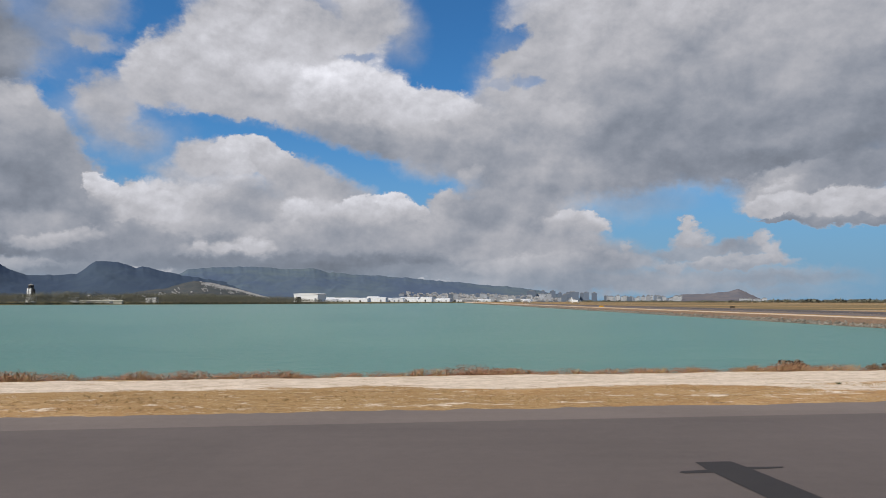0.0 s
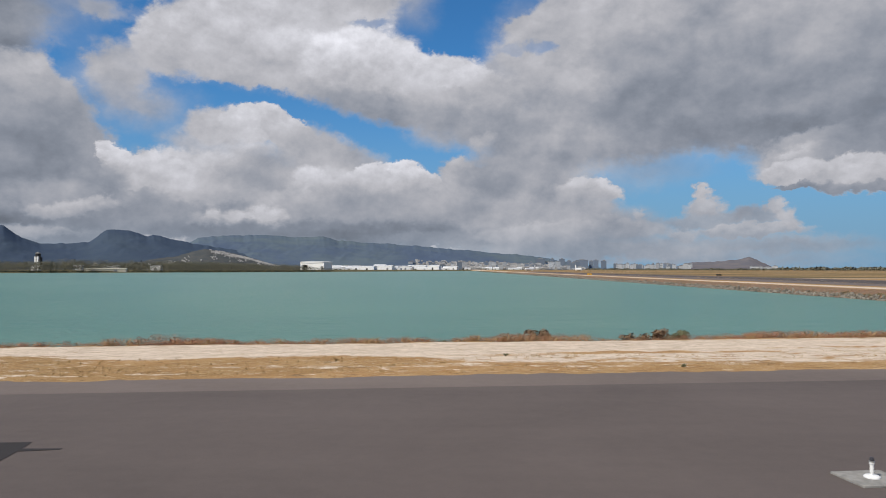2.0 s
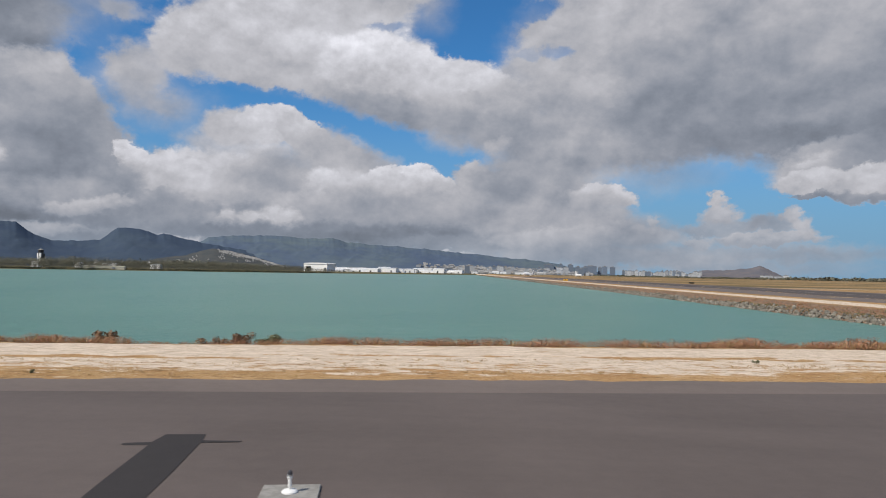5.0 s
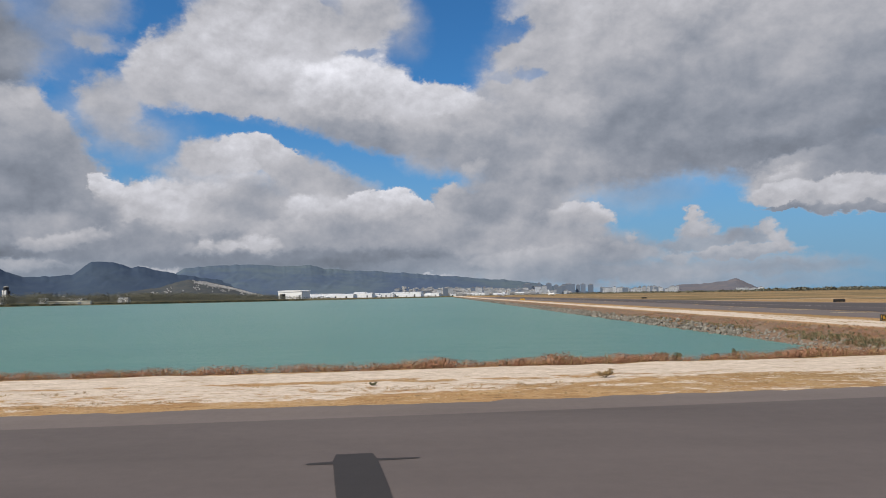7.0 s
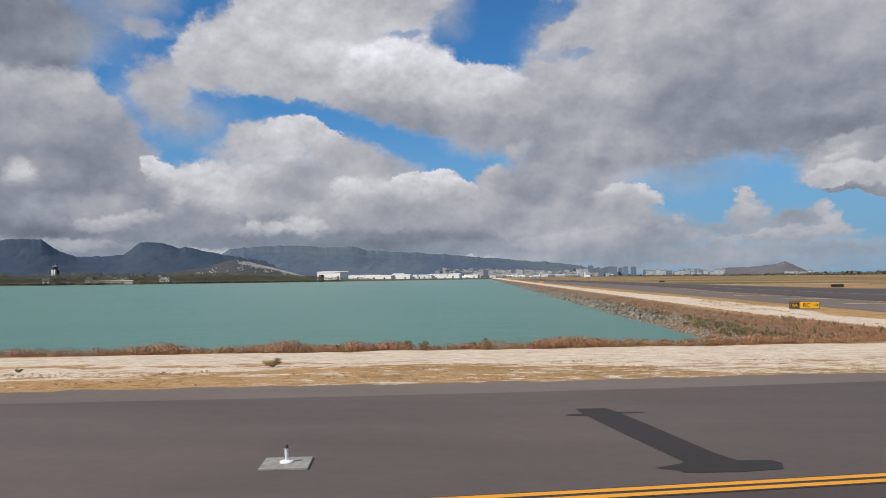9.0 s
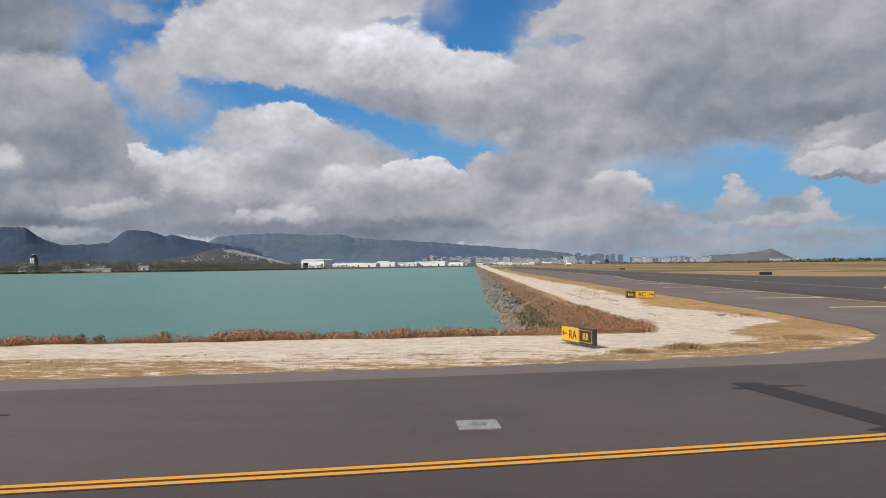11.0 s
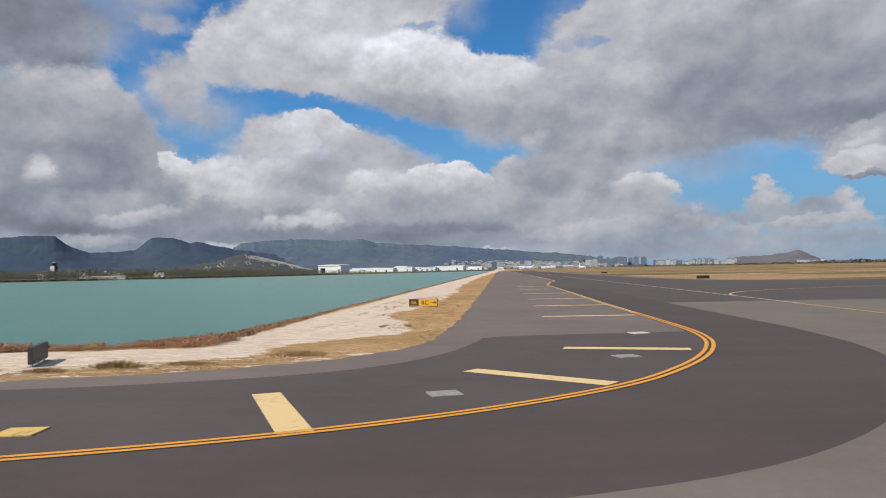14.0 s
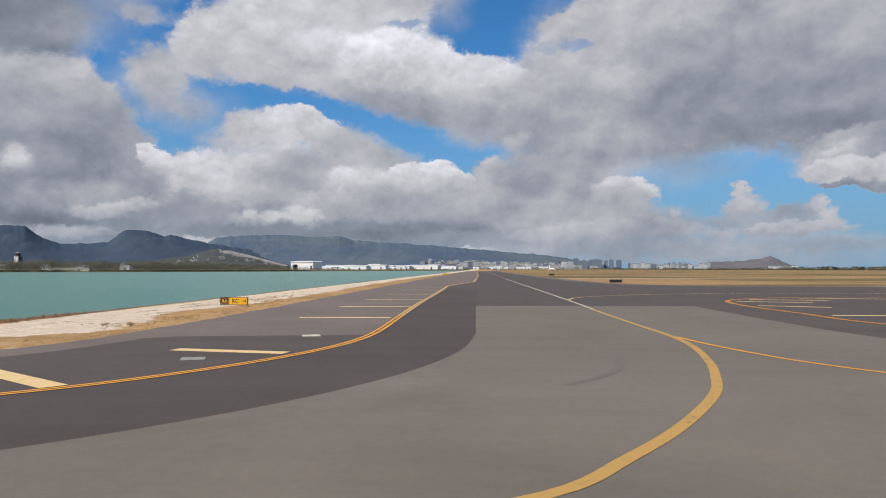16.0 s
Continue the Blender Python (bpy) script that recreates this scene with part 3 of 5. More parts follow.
def tube(bm, a, b, r0, r1, sides=10):
    a, b = Vector(a), Vector(b)
    m = Matrix.Translation((a + b) / 2) @ (b - a).to_track_quat("Z", "Y").to_matrix().to_4x4()
    bmesh.ops.create_cone(bm, cap_ends=True, segments=sides, radius1=r0, radius2=r1, depth=(b - a).length, matrix=m)
    return bm


def lathe(bm, profile, sides=16, axis="Z"):
    rings = []
    for r, h in profile:
        ring = []
        for k in range(sides):
            a = 2 * math.pi * k / sides
            p = (r * math.cos(a), r * math.sin(a), h)
            ring.append(bm.verts.new(p if axis == "Z" else (p[0], p[2], p[1])))
        rings.append(ring)
    for low, high in zip(rings, rings[1:]):
        for k in range(sides):
            bm.faces.new((low[k], low[(k + 1) % sides], high[(k + 1) % sides], high[k]))
    bm.faces.new(rings[0][::-1])
    bm.faces.new(rings[-1])
    return bm


def smooth_curve(points, step=1.0):
    """A Catmull-Rom curve through points of the plan."""
    p = [Vector(q) for q in points]
    p = [2 * p[0] - p[1], *p, 2 * p[-1] - p[-2]]
    out = []
    for a, b, c, d in zip(p, p[1:], p[2:], p[3:]):
        n = max(2, int((c - b).length / step))
        n = min(n, 40)
        for i in range(n):
            t = i / n
            out.append(0.5 * (2 * b + (c - a) * t + (2 * a - 5 * b + 4 * c - d) * t * t + (3 * b - a - 3 * c + d) * t ** 3))
    out.append(p[-2])
    return out


def strip(name, curve, offset, width, z, mat, parent=None, label=""):
    """A flat painted strip along a plan curve, set off to its left."""
    verts, faces = [], []
    for i, p in enumerate(curve):
        t = (curve[min(i + 1, len(curve) - 1)] - curve[max(i - 1, 0)]).normalized()
        n = Vector((-t.y, t.x))
        for s in (-0.5, 0.5):
            q = p + n * (offset + s * width)
            verts.append((q.x, q.y, z))
        if i:
            k = 2 * i
            faces.append((k - 2, k, k + 1, k - 1))
    return mesh_part(name, verts, [f[::-1] for f in faces], mat, parent, label)


def flat_shape(name, outline, z, mat, parent=None, label=""):
    bm = bmesh.new()
    face = bm.faces.new([bm.verts.new((q[0], q[1], z)) for q in outline])
    face.normal_update()
    if face.normal.z < 0:
        face.normal_flip()
    bmesh.ops.triangulate(bm, faces=[face])
    return part(name, bm, mat, parent, label)


def structure(ob, label, category):
    return tagged(ob, label, category, kind="structure")


def hashed(ix, iy, seed):
    h = np.sin(ix * 127.1 + iy * 311.7 + seed * 74.7) * 43758.5453
    return h - np.floor(h)


def value_noise(x, y, seed=0):
    ix, iy = np.floor(x), np.floor(y)
    fx, fy = x - ix, y - iy
    fx, fy = fx * fx * (3 - 2 * fx), fy * fy * (3 - 2 * fy)
    a, b = hashed(ix, iy, seed), hashed(ix + 1, iy, seed)
    c, d = hashed(ix, iy + 1, seed), hashed(ix + 1, iy + 1, seed)
    return a + (b - a) * fx + (c - a) * fy + (a - b - c + d) * fx * fy


def fractal(x, y, seed=0, octaves=4):
    total, size = 0, 0.5
    for k in range(octaves):
        total = total + size * value_noise(x * 2 ** k, y * 2 ** k, seed + 13 * k)
        size /= 2
    return total


def ease(a, b, x):
    t = np.clip((x - a) / (b - a), 0, 1)
    return t * t * (3 - 2 * t)


# ---------------------------------------------------------------- the plan
TILT = math.atan(0.131)              # the crossing taxiway runs this much off the x axis
CT, ST = math.cos(TILT), math.sin(TILT)
LEAN = 0.012                         # the long taxiway leans this much to the west
WATER = -1.75


def along(x, y):
    return x * CT + y * ST


def across(x, y):
    return -x * ST + y * CT


def plan(s, v):
    return Vector((s * CT - v * ST, s * ST + v * CT))


def upright(x, y):
    """x as if the long taxiway ran straight up the plan."""
    return x + LEAN * (y - 60)


def far_shore(x):
    return np.interp(x, [-4500, -1500, -800, -560, -380, -230, -90, 60, 100], [620, 700, 900, 1060, 1230, 1480, 1850, 2300, 2400])


def ground_height(x, y):
    near = across(x, y) - 37.4 + 0.7 * (fractal(x / 5, y / 5, 3) - 0.5)
    east = 100.3 - upright(x, y) + 0.8 * (fractal(x / 4, y / 6, 5) - 0.5)
    north = far_shore(x) - y
    d = np.minimum(np.minimum(near, east), north)
    # the inner corner is rounded
    inner = np.minimum(near, east)
    both = (near > 0) & (near < 9) & (east > 0) & (east < 9)
    rounded = 9 - np.hypot(9 - near, 9 - east)
    inner = np.where(both, np.minimum(inner, rounded), inner)
    d = np.minimum(inner, north)
    h = -np.clip(d * 0.27, 0, 4.0)
    land = ease(0, 60, -north)
    return h + np.where(y > 600, land * 2.0, 0), d, inner, north


def build_ground():
    xs = np.concatenate([np.linspace(-4800, -400, 34), np.linspace(-380, -72, 40), np.arange(-70, 138, 0.55), np.linspace(140, 400, 60), np.linspace(430, 4800, 40)])
    ys = np.concatenate([np.linspace(-900, 10, 16), np.arange(14, 72, 0.45), np.linspace(72.5, 140, 90), np.linspace(142, 400, 70), np.linspace(410, 2500, 90), np.linspace(2550, 4900, 20)])
    X, Y = np.meshgrid(xs, ys)
    Z, d, inner, north = ground_height(X, Y)
    s, v, u = along(X, Y), across(X, Y), upright(X, Y)
    Z = Z + np.where((v > 26) & (v < 60) & (u < 113), 0.10 * (fractal(s / 2.2, v / 1.1, 8) - 0.5), 0)
    # coral track beside the crossing taxiway, and out along the causeway
    first = np.interp(s, [-60, -12, -3, 2, 7, 10, 15, 18, 20, 22, 27, 35, 44, 57, 59, 62, 66, 71, 76, 79, 83, 86, 88, 90, 98, 105],
                      [32.2, 32.2, 32.6, 33.0, 31.5, 32.0, 32.2, 31.2, 29.8, 28.7, 28.0, 27.7, 27.3, 26.9, 27.6, 28.4, 28.9, 29.8, 30.4, 30.5, 29.5, 28.3, 26.3, 26.0, 26.6, 29.5])
    under = np.interp(s, [64, 67, 69, 71, 73, 75.5, 78, 84, 90], [25.2, 25.8, 26.4, 26.9, 27.5, 28.8, 29.3, 29.0, 28.5])
    streak = fractal(s / 9.0, v / 0.9, 21) - 0.5
    band = ease(-0.7, 0.7, v - first + 2.0 * streak) * ease(-0.6, 0.6, 37.3 - v + 0.8 * streak)
    wisp = ease(0.50, 0.57, fractal(s / 14.0, v / 0.7, 31)) * ease(1.3, 0.2, np.abs(v - 32.2)) * ease(18, 28, s) * ease(80, 64, s)
    band = band * (1 - 0.85 * wisp)
    # white crust between the straw and the asphalt further east
    crust = ease(-0.6, 0.6, under - v + 2.2 * (fractal(s / 3.0, v / 0.5, 33) - 0.5)) * ease(65, 70, s)
    band = np.maximum(band, 0.62 * crust)
    patch = ease(0.56, 0.62, fractal(s / 7.0, v / 0.6, 41)) * ease(26.0, 27.0, v) * ease(30, 28.5, v) * 0.8
    band = np.maximum(band, patch)
    streak2 = fractal(Y / 11.0, X / 1.5, 51) - 0.5
    lane = ease(-0.5, 0.5, u - 100.8 + streak2) * ease(1.2, -1.2, u - 107.4 + 4.0 * streak2 - 2.2 * ease(70, 50, Y)) * ease(48, 52, Y)
    limit = np.interp(Y, [43, 44.1, 47.5, 52.1, 55, 57.6, 61, 65.7, 72, 77.6, 90, 103, 140, 200, 400], [98, 100.7, 105.2, 105.8, 108, 111.0, 111.4, 110.3, 108, 107.2, 108.2, 109.0, 108.3, 105.8, 103.0])
    lobe = ease(0.9, -0.9, X - limit + 3.0 * (fractal(X / 2.5, Y / 4, 61) - 0.5)) * ease(-0.5, 0.5, u - 100.8 + streak2)
    sand = np.where(u > 97, np.maximum(band * ease(0.9, -0.9, X - limit + 2.5 * streak), lobe * ease(-0.8, 0.8, v - first)), band)
    sand = np.where((u > 97) & (v < 37.4) & (u < 101), np.where(X < limit, np.maximum(sand, ease(-0.8, 0.8, v - first)), sand), sand)
    sand = sand * (0.72 + 0.28 * ease(28.5, 33, v))
    verge = ease(25.5, 26.5, v) * ease(37, 34, v) * (u < 112)
    sand = np.maximum(sand, (0.29 + 0.15 * ease(68, 80, s)) * verge)
    sand = np.where(v < 20, 0, sand)
    # pale bare strips in the far field
    field = ease(0.60, 0.66, fractal(X / 130, Y / 22, 71)) * (u > 165) * 0.6
    sand = np.where(u > 165, field, sand)
    sand = np.where((d < -2) | (north > 0), sand, 0)
    green = 1.0 * (Y > 560) * (inner > 3) + (0.2 + 0.65 * ease(0.38, 0.54, fractal(X / 90, Y / 30, 81))) * (u > 165) + ease(2400, 3000, Y)
    rust = ease(0.0, 0.6, inner) * (Y < 2000)
    n, m = X.shape
    verts = np.stack([X, Y, Z], -1).reshape(-1, 3)
    i = (np.arange(n - 1)[:, None] * m + np.arange(m - 1)).ravel()
    faces = np.stack([i, i + 1, i + m + 1, i + m], 1)
    me = bpy.data.meshes.new("ground")
    me.from_pydata(verts.tolist(), [], faces.tolist())
    me.polygons.foreach_set("use_smooth", np.ones(len(faces), bool))
    for name, values in (("sand", sand), ("green", np.clip(green, 0, 1)), ("rust", np.clip(rust, 0, 1))):
        me.attributes.new(name, "FLOAT", "POINT").data.foreach_set("value", values.astype(np.float32).ravel())
    structure(link_mesh("ground", me, M_SOIL), "dry tan grass and white coral sand falling to a lagoon", "ground")


build_ground()
structure(flat_shape("water", [(-4800, 20), (300, 20), (300, 2600), (-4800, 2600)], WATER, M_SEA), "calm turquoise lagoon water with small ripples", "water")

# ---------------------------------------------------------------- pavements
EDGE = smooth_curve([plan(-80, 25.7), plan(-15, 25.7), plan(36, 25.3), plan(72, 25.0), (90.5, 37.8), (98.4, 39.7), (103.8, 41.4), (108.6, 44.4), (111.6, 48.0), (113.1, 52.5),
                     (113.6, 60.0), (113.6, 75), (113.3, 110), (112.0, 200), (106.5, 600), (100, 1150)], 1.5)


def ragged_edge(curve, step, size):
    """The same line with small bites and tongues, where grit lies over the rim."""
    out = []
    for a, b in zip(curve, curve[1:]):
        near = -75 < a.x < 125 and a.y < 130
        n = max(1, int((b - a).length / step)) if near else 1
        t = (b - a).normalized()
        for i in range(n):
            p = a + (b - a) * i / n
            f = fractal(np.array(p.x * 1.1), np.array(p.y * 1.1), 77, 4) - 0.47
            out.append(p + Vector((-t.y, t.x)) * float(f) * size)
    return [*out, curve[-1]]


EDGE = ragged_edge(EDGE, 0.3, 0.9)
EAST = smooth_curve([(152, 1150), (157, 700), (163, 330), (166, 240), (172, 200), (184, 186), (205, 180), (260, 181), (600, 185)], 6)
shoulder = flat_shape("pavement_shoulder", [*EDGE, *EAST, (600, -500), (-700, -500), plan(-700, 25.7)], 0.03, M_ASPHALT_MID)
structure(shoulder, "grey asphalt taxiway shoulder, weathered and joint-free", "pavement")
DARK_EDGE = smooth_curve([plan(-80, 23.2), plan(0, 23.0), plan(70, 22.4), (98, 37.2), (106.5, 39.4), (110.5, 41.4), (113.2, 44.2), (115.0, 48.4), (116.0, 53.0), (117.3, 55.2), (127.8, 57.0)], 1.2)
RA_WEST = [(128.4, 62), (128.0, 75), (127.6, 95), (127.0, 133), (126.1, 177), (130.8, 229.5), (128.5, 420), (119.5, 1100)]
RA_EAST = [(146, 1100), (156, 420), (160, 250), (168, 196), (185, 178), (260, 174), (600, 178)]
dark = flat_shape("taxiway_asphalt", [*DARK_EDGE, *[Vector(p) for p in RA_WEST], *[Vector(p) for p in RA_EAST], (600, -60), plan(-600, -60), plan(-600, 23.2)], 0.036, M_ASPHALT_DARK)
structure(dark, "dark resurfaced taxiway asphalt with faint lane streaks", "pavement")
OLD_EDGE = smooth_curve([plan(-300, 9.0), plan(40, 9.0), plan(95, 9.2), (112, 24.6), (119.0, 26.6), (123.6, 29.2), (127.6, 33.6), (130.6, 38.6), (132.6, 43.8), (133.9, 50.0), (134.4, 58.0)], 1.2)
old = flat_shape("old_asphalt", [*OLD_EDGE, Vector((133.8, 90.2)), Vector((156.4, 90.9)), *smooth_curve([(156.2, 72), (157.2, 57), (162, 45), (176, 36), (210, 33), (320, 33)], 3), (320, -50), plan(-300, -50)], 0.042, M_ASPHALT_OLD)
structure(old, "older light grey asphalt where the taxiways cross", "pavement")


def painted(name, label, category="line"):
    ob = new(name)
    return structure(ob, label, category)


def double_line(curve, label, mat=M_YELLOW):
    line = painted("edge_line", label)
    strip("black_border", curve, 0, 0.62, 0.048, M_BLACK_PAINT, line)
    strip("yellow_stripe", curve, 0.16, 0.19, 0.053, mat, line)
    strip("yellow_stripe", curve, -0.16, 0.19, 0.053, mat, line)


WEST_LINE = smooth_curve([plan(-120, 8.0), plan(20, 8.4), plan(55, 9.9), plan(73, 10.9), (83.3, 22.9), (91.2, 24.6), (100.2, 26.8), (107.0, 28.8), (112.0, 30.9), (116.3, 33.5), (119.4, 36.0), (121.9, 38.6),
                          (123.8, 41.5), (125.6, 45.0), (127.1, 49.2), (128.0, 53.6), (128.3, 60.0), (127.9, 75), (127.4, 95), (126.9, 130), (126.0, 174)], 0.8)
INNER = [p for p in WEST_LINE if p.x > 60 and p.y < 150]
OUTER = [p for p in OLD_EDGE if p.x > 62]
darker = flat_shape("new_asphalt", [*INNER, Vector((133.0, 150)), Vector((133.8, 90.2)), *OUTER[::-1]], 0.039, M_ASPHALT_NEW)
structure(darker, "darkest newly laid asphalt inside the edge line", "pavement")
turn_end = next(i for i, p in enumerate(WEST_LINE) if p.y > 74)
double_line(WEST_LINE[:turn_end + 1], "double yellow taxiway edge line with black border")
double_line(WEST_LINE[turn_end:], "worn double yellow edge line along the long taxiway, paled for the low angle", M_FAR_YELLOW)
double_line(smooth_curve([(126.0, 174), (127.6, 196), (129.6, 215), (130.7, 229), (130.0, 320), (128, 480), (121.5, 800)], 4), "double yellow taxiway edge line along the far stretch", M_FAR_YELLOW)
ISLE = smooth_curve([(200, 50), (175, 58.5), (163.5, 66.5), (162.2, 80), (162.0, 92), (162.8, 99.8), (163.9, 103.6), (166.0, 107.5), (171, 112.0), (180, 115.5), (215, 118)], 1.2)
double_line(ISLE, "double yellow edge line round the shoulder island")
# green-brown centre of that island
structure(flat_shape("island_grass", [(185, 86), (200, 80), (260, 76), (260, 108), (205, 107), (190, 101), (184, 93)], 0.046, M_STRAW), "dry grass island between the taxiways", "ground")


def centre_line(points, width, label, mat=M_YELLOW, step=1.0):
    curve = smooth_curve(points, step)
    line = painted("centre_line", label)
    strip("black_border", curve, 0, width + 0.22, 0.048, M_BLACK_PAINT, line)
    strip("yellow_stripe", curve, 0, width, 0.053, mat, line)


LEAD = [(127, 23.6), (132.0, 25.8), (136.1, 28.0), (138.0, 30.5), (140.0, 33.8), (142.1, 38.2), (143.2, 41.6), (144.3, 46.0), (145.3, 52.0), (145.6, 58), (145.3, 68), (145.0, 85)]
lead = painted("centre_line", "broad yellow lead-in line curving off the long taxiway, tyre-scuffed")
LEAD_CURVE = smooth_curve(LEAD, 0.6)
strip("yellow_stripe", LEAD_CURVE, 0, 0.36, 0.053, M_LEAD_YELLOW, lead)
far_lead = painted("centre_line", "pale yellow centre line of the long taxiway")
strip("yellow_stripe", smooth_curve([(145.1, 85), (144.9, 103), (143.9, 160), (142.2, 250), (138.5, 520), (133, 950)], 3), 0, 0.34, 0.053, M_BLEACHED, far_lead)
branch = painted("centre_line", "thin yellow line turning off across the junction")
strip("yellow_stripe", smooth_curve([(145.8, 57), (146.3, 53.5), (147.2, 49.5), (148.4, 46.0), (150.6, 42.5), (155, 39), (164, 36), (190, 36)], 0.8), 0, 0.26, 0.053, M_YELLOW, branch)
branch = painted("centre_line", "thin pale line curving towards the far junction")
strip("yellow_stripe", smooth_curve([(144.9, 102), (145.4, 107), (147.2, 112.5), (150.5, 117.5), (156, 122.5), (164, 127), (178, 131), (230, 133)], 1), 0, 0.3, 0.053, M_PALE_YELLOW, branch)



def shoulder_bar(a, b, width=0.91):
    a, b = Vector(a), Vector(b)
    t = (b - a).normalized()
    n = Vector((-t.y, t.x)) * width / 2
    ob = flat_shape("shoulder_bar", [a - n, b - n, b + n, a + n], 0.050, M_PALE_YELLOW)
    tagged(ob, "faded yellow shoulder bar painted on dark asphalt", "road marking", "taxiway shoulder bars", "structure")


shoulder_bar((112.45, 31.15), (109.8, 36.65))
shoulder_bar((121.0, 38.2), (116.1, 41.6))
shoulder_bar((125.9, 47.9), (120.2, 48.9))
for y0 in (71.6, 87.6, 103.7, 123.2, 144.0, 165.0):
    shoulder_bar((127.4 - LEAN * (y0 - 75), y0), (120.2 - LEAN * (y0 - 75), y0 - 0.3))
for a, b in (((164.6, 102.6), (172.0, 99.4)), ((163.4, 92.5), (169.5, 89.6)), ((163.6, 77.0), (171.5, 76.6)), ((176, 112.5), (186, 110.5)), ((168, 108), (176.5, 105))):
    shoulder_bar(a, b)


def barred_patch(s, v, lean, left, right):
    """A dark strip across the shoulder with a thin bar near its head and a broad one at its foot; its head is at s, v.
    """
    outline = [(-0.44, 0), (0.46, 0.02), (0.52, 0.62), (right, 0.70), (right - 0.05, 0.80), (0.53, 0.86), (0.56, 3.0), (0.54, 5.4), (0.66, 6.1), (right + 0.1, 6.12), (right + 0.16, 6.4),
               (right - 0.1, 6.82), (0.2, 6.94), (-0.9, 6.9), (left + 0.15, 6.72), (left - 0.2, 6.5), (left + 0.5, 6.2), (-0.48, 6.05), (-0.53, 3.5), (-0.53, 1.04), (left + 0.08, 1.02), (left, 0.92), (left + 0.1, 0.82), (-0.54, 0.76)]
    ob = flat_shape("asphalt_patch", [plan(s + u + lean * w, v - w) for u, w in outline], 0.0445, M_BARRED)
    tagged(ob, "dark patch on the asphalt shaped like a barred strip", "asphalt patch", "sealed patches on the shoulder", "structure")


barred_patch(8.72, 16.5, 0.0, -1.28, 1.38)
barred_patch(37.2, 16.7, 0.0, -1.15, 1.42)
barred_patch(58.1, 17.0, 0.05, -1.18, 1.55)
barred_patch(80.85, 19.4, 0.13, -1.08, 1.25)
barred_patch(103.55, 20.75, 0.11, -0.95, 1.58)


def light_pad(x, y, mat, label, size=1.0, turn=7.5):
    bm = bmesh.new()
    box(bm, -size / 2, size / 2, -size / 2 * 0.92, size / 2 * 0.92, 0.0, 0.05, 0.012)
    ob = part("light_pad", bm, mat)
    ob.matrix_basis = pose(x, y, 0.03, 0, 0, turn)
    return tagged(ob, label, "concrete pad", "pads of the edge lights", "structure")


def edge_light(x, y, z=0.08):
    lamp = thing("taxiway_edge_light", "white elevated taxiway edge light on a concrete pad", "runway light", (x, y, z), 0, "taxiway edge lights")
    part("base_plate", lathe(bmesh.new(), [(0.14, 0), (0.14, 0.02), (0.12, 0.04), (0.05, 0.055)], 20), M_WHITE, lamp)
    part("stem", lathe(bmesh.new(), [(0.026, 0.05), (0.026, 0.10), (0.034, 0.105), (0.034, 0.24), (0.045, 0.25), (0.045, 0.29)], 14), M_WHITE, lamp)
    collar = part("collar", lathe(bmesh.new(), [(0.05, 0.285), (0.05, 0.30), (0.04, 0.305)], 14), M_STEEL, lamp)
    part("lens", lathe(bmesh.new(), [(0.036, 0.30), (0.04, 0.33), (0.034, 0.36), (0.014, 0.38)], 14), M_GLASS_LENS, collar, "small clear glass lens")
    return lamp


for x0, y0 in ((24.05, 15.0), (38.2, 17.2), (70.5, 23.3)):
    light_pad(x0, y0, M_CONCRETE, "square pale concrete pad set in asphalt")
    edge_light(x0, y0)
pad = light_pad(91.6, 27.95, M_CONCRETE, "square pale concrete pad with a steel cover")
cover_plate = bmesh.new()
lathe(cover_plate, [(0.2, 0.0), (0.2, 0.012), (0.17, 0.018)], 20)
part("cover_plate", cover_plate, M_STEEL, pad, "round steel cover").matrix_basis = pose(0, 0, 0.051)
for x0, y0, mat, label in ((105.4, 31.15, M_PAD_YELLOW, "concrete pad painted worn yellow"), (115.6, 36.4, M_CONCRETE, "square pale concrete pad set in asphalt"),
                           (122.6, 45.4, M_CONCRETE, "square pale concrete pad set in asphalt"), (125.0, 56.1, M_CREAM, "cream-coloured concrete pad set in asphalt")):
    light_pad(x0, y0, mat, label, turn=20 if x0 > 110 else 8)


# ---------------------------------------------------------------- taxiway signs
def letters(text, size, mat, parent, x, z, y, name="legend"):
    data = bpy.data.curves.new("lettering", "FONT")
    data.body, data.size, data.extrude, data.offset = text, size, 0.003, 0.014 * size
    data.align_x = "CENTER"
    temp = new("lettering", data)
    me = bpy.data.meshes.new_from_object(temp)
    bpy.data.objects.remove(temp)
    bpy.data.curves.remove(data)
    ob = link_mesh(name, me, mat, parent)
    ob.matrix_basis = pose(x, y, z, 90, 0, 0)
    return ob


def arrow(parent, x, z, y, size, left, mat):
    bm = bmesh.new()
    k = -1 if left else 1
    box(bm, -size * 0.5, size * 0.5, -0.004, 0.004, -size * 0.07, size * 0.07)
    for s in (-1, 1):
        bar = bmesh.ops.create_cube(bm, size=1)["verts"]
        m = pose(k * size * 0.34, 0, s * size * 0.14, 0, k * s * 45, 0) @ Matrix.Diagonal((size * 0.42, 0.008, size * 0.13, 1))
        bmesh.ops.transform(bm, matrix=m, verts=bar)
    ob = part("arrow", bm, mat, parent)
    ob.matrix_basis = pose(x, y, z)


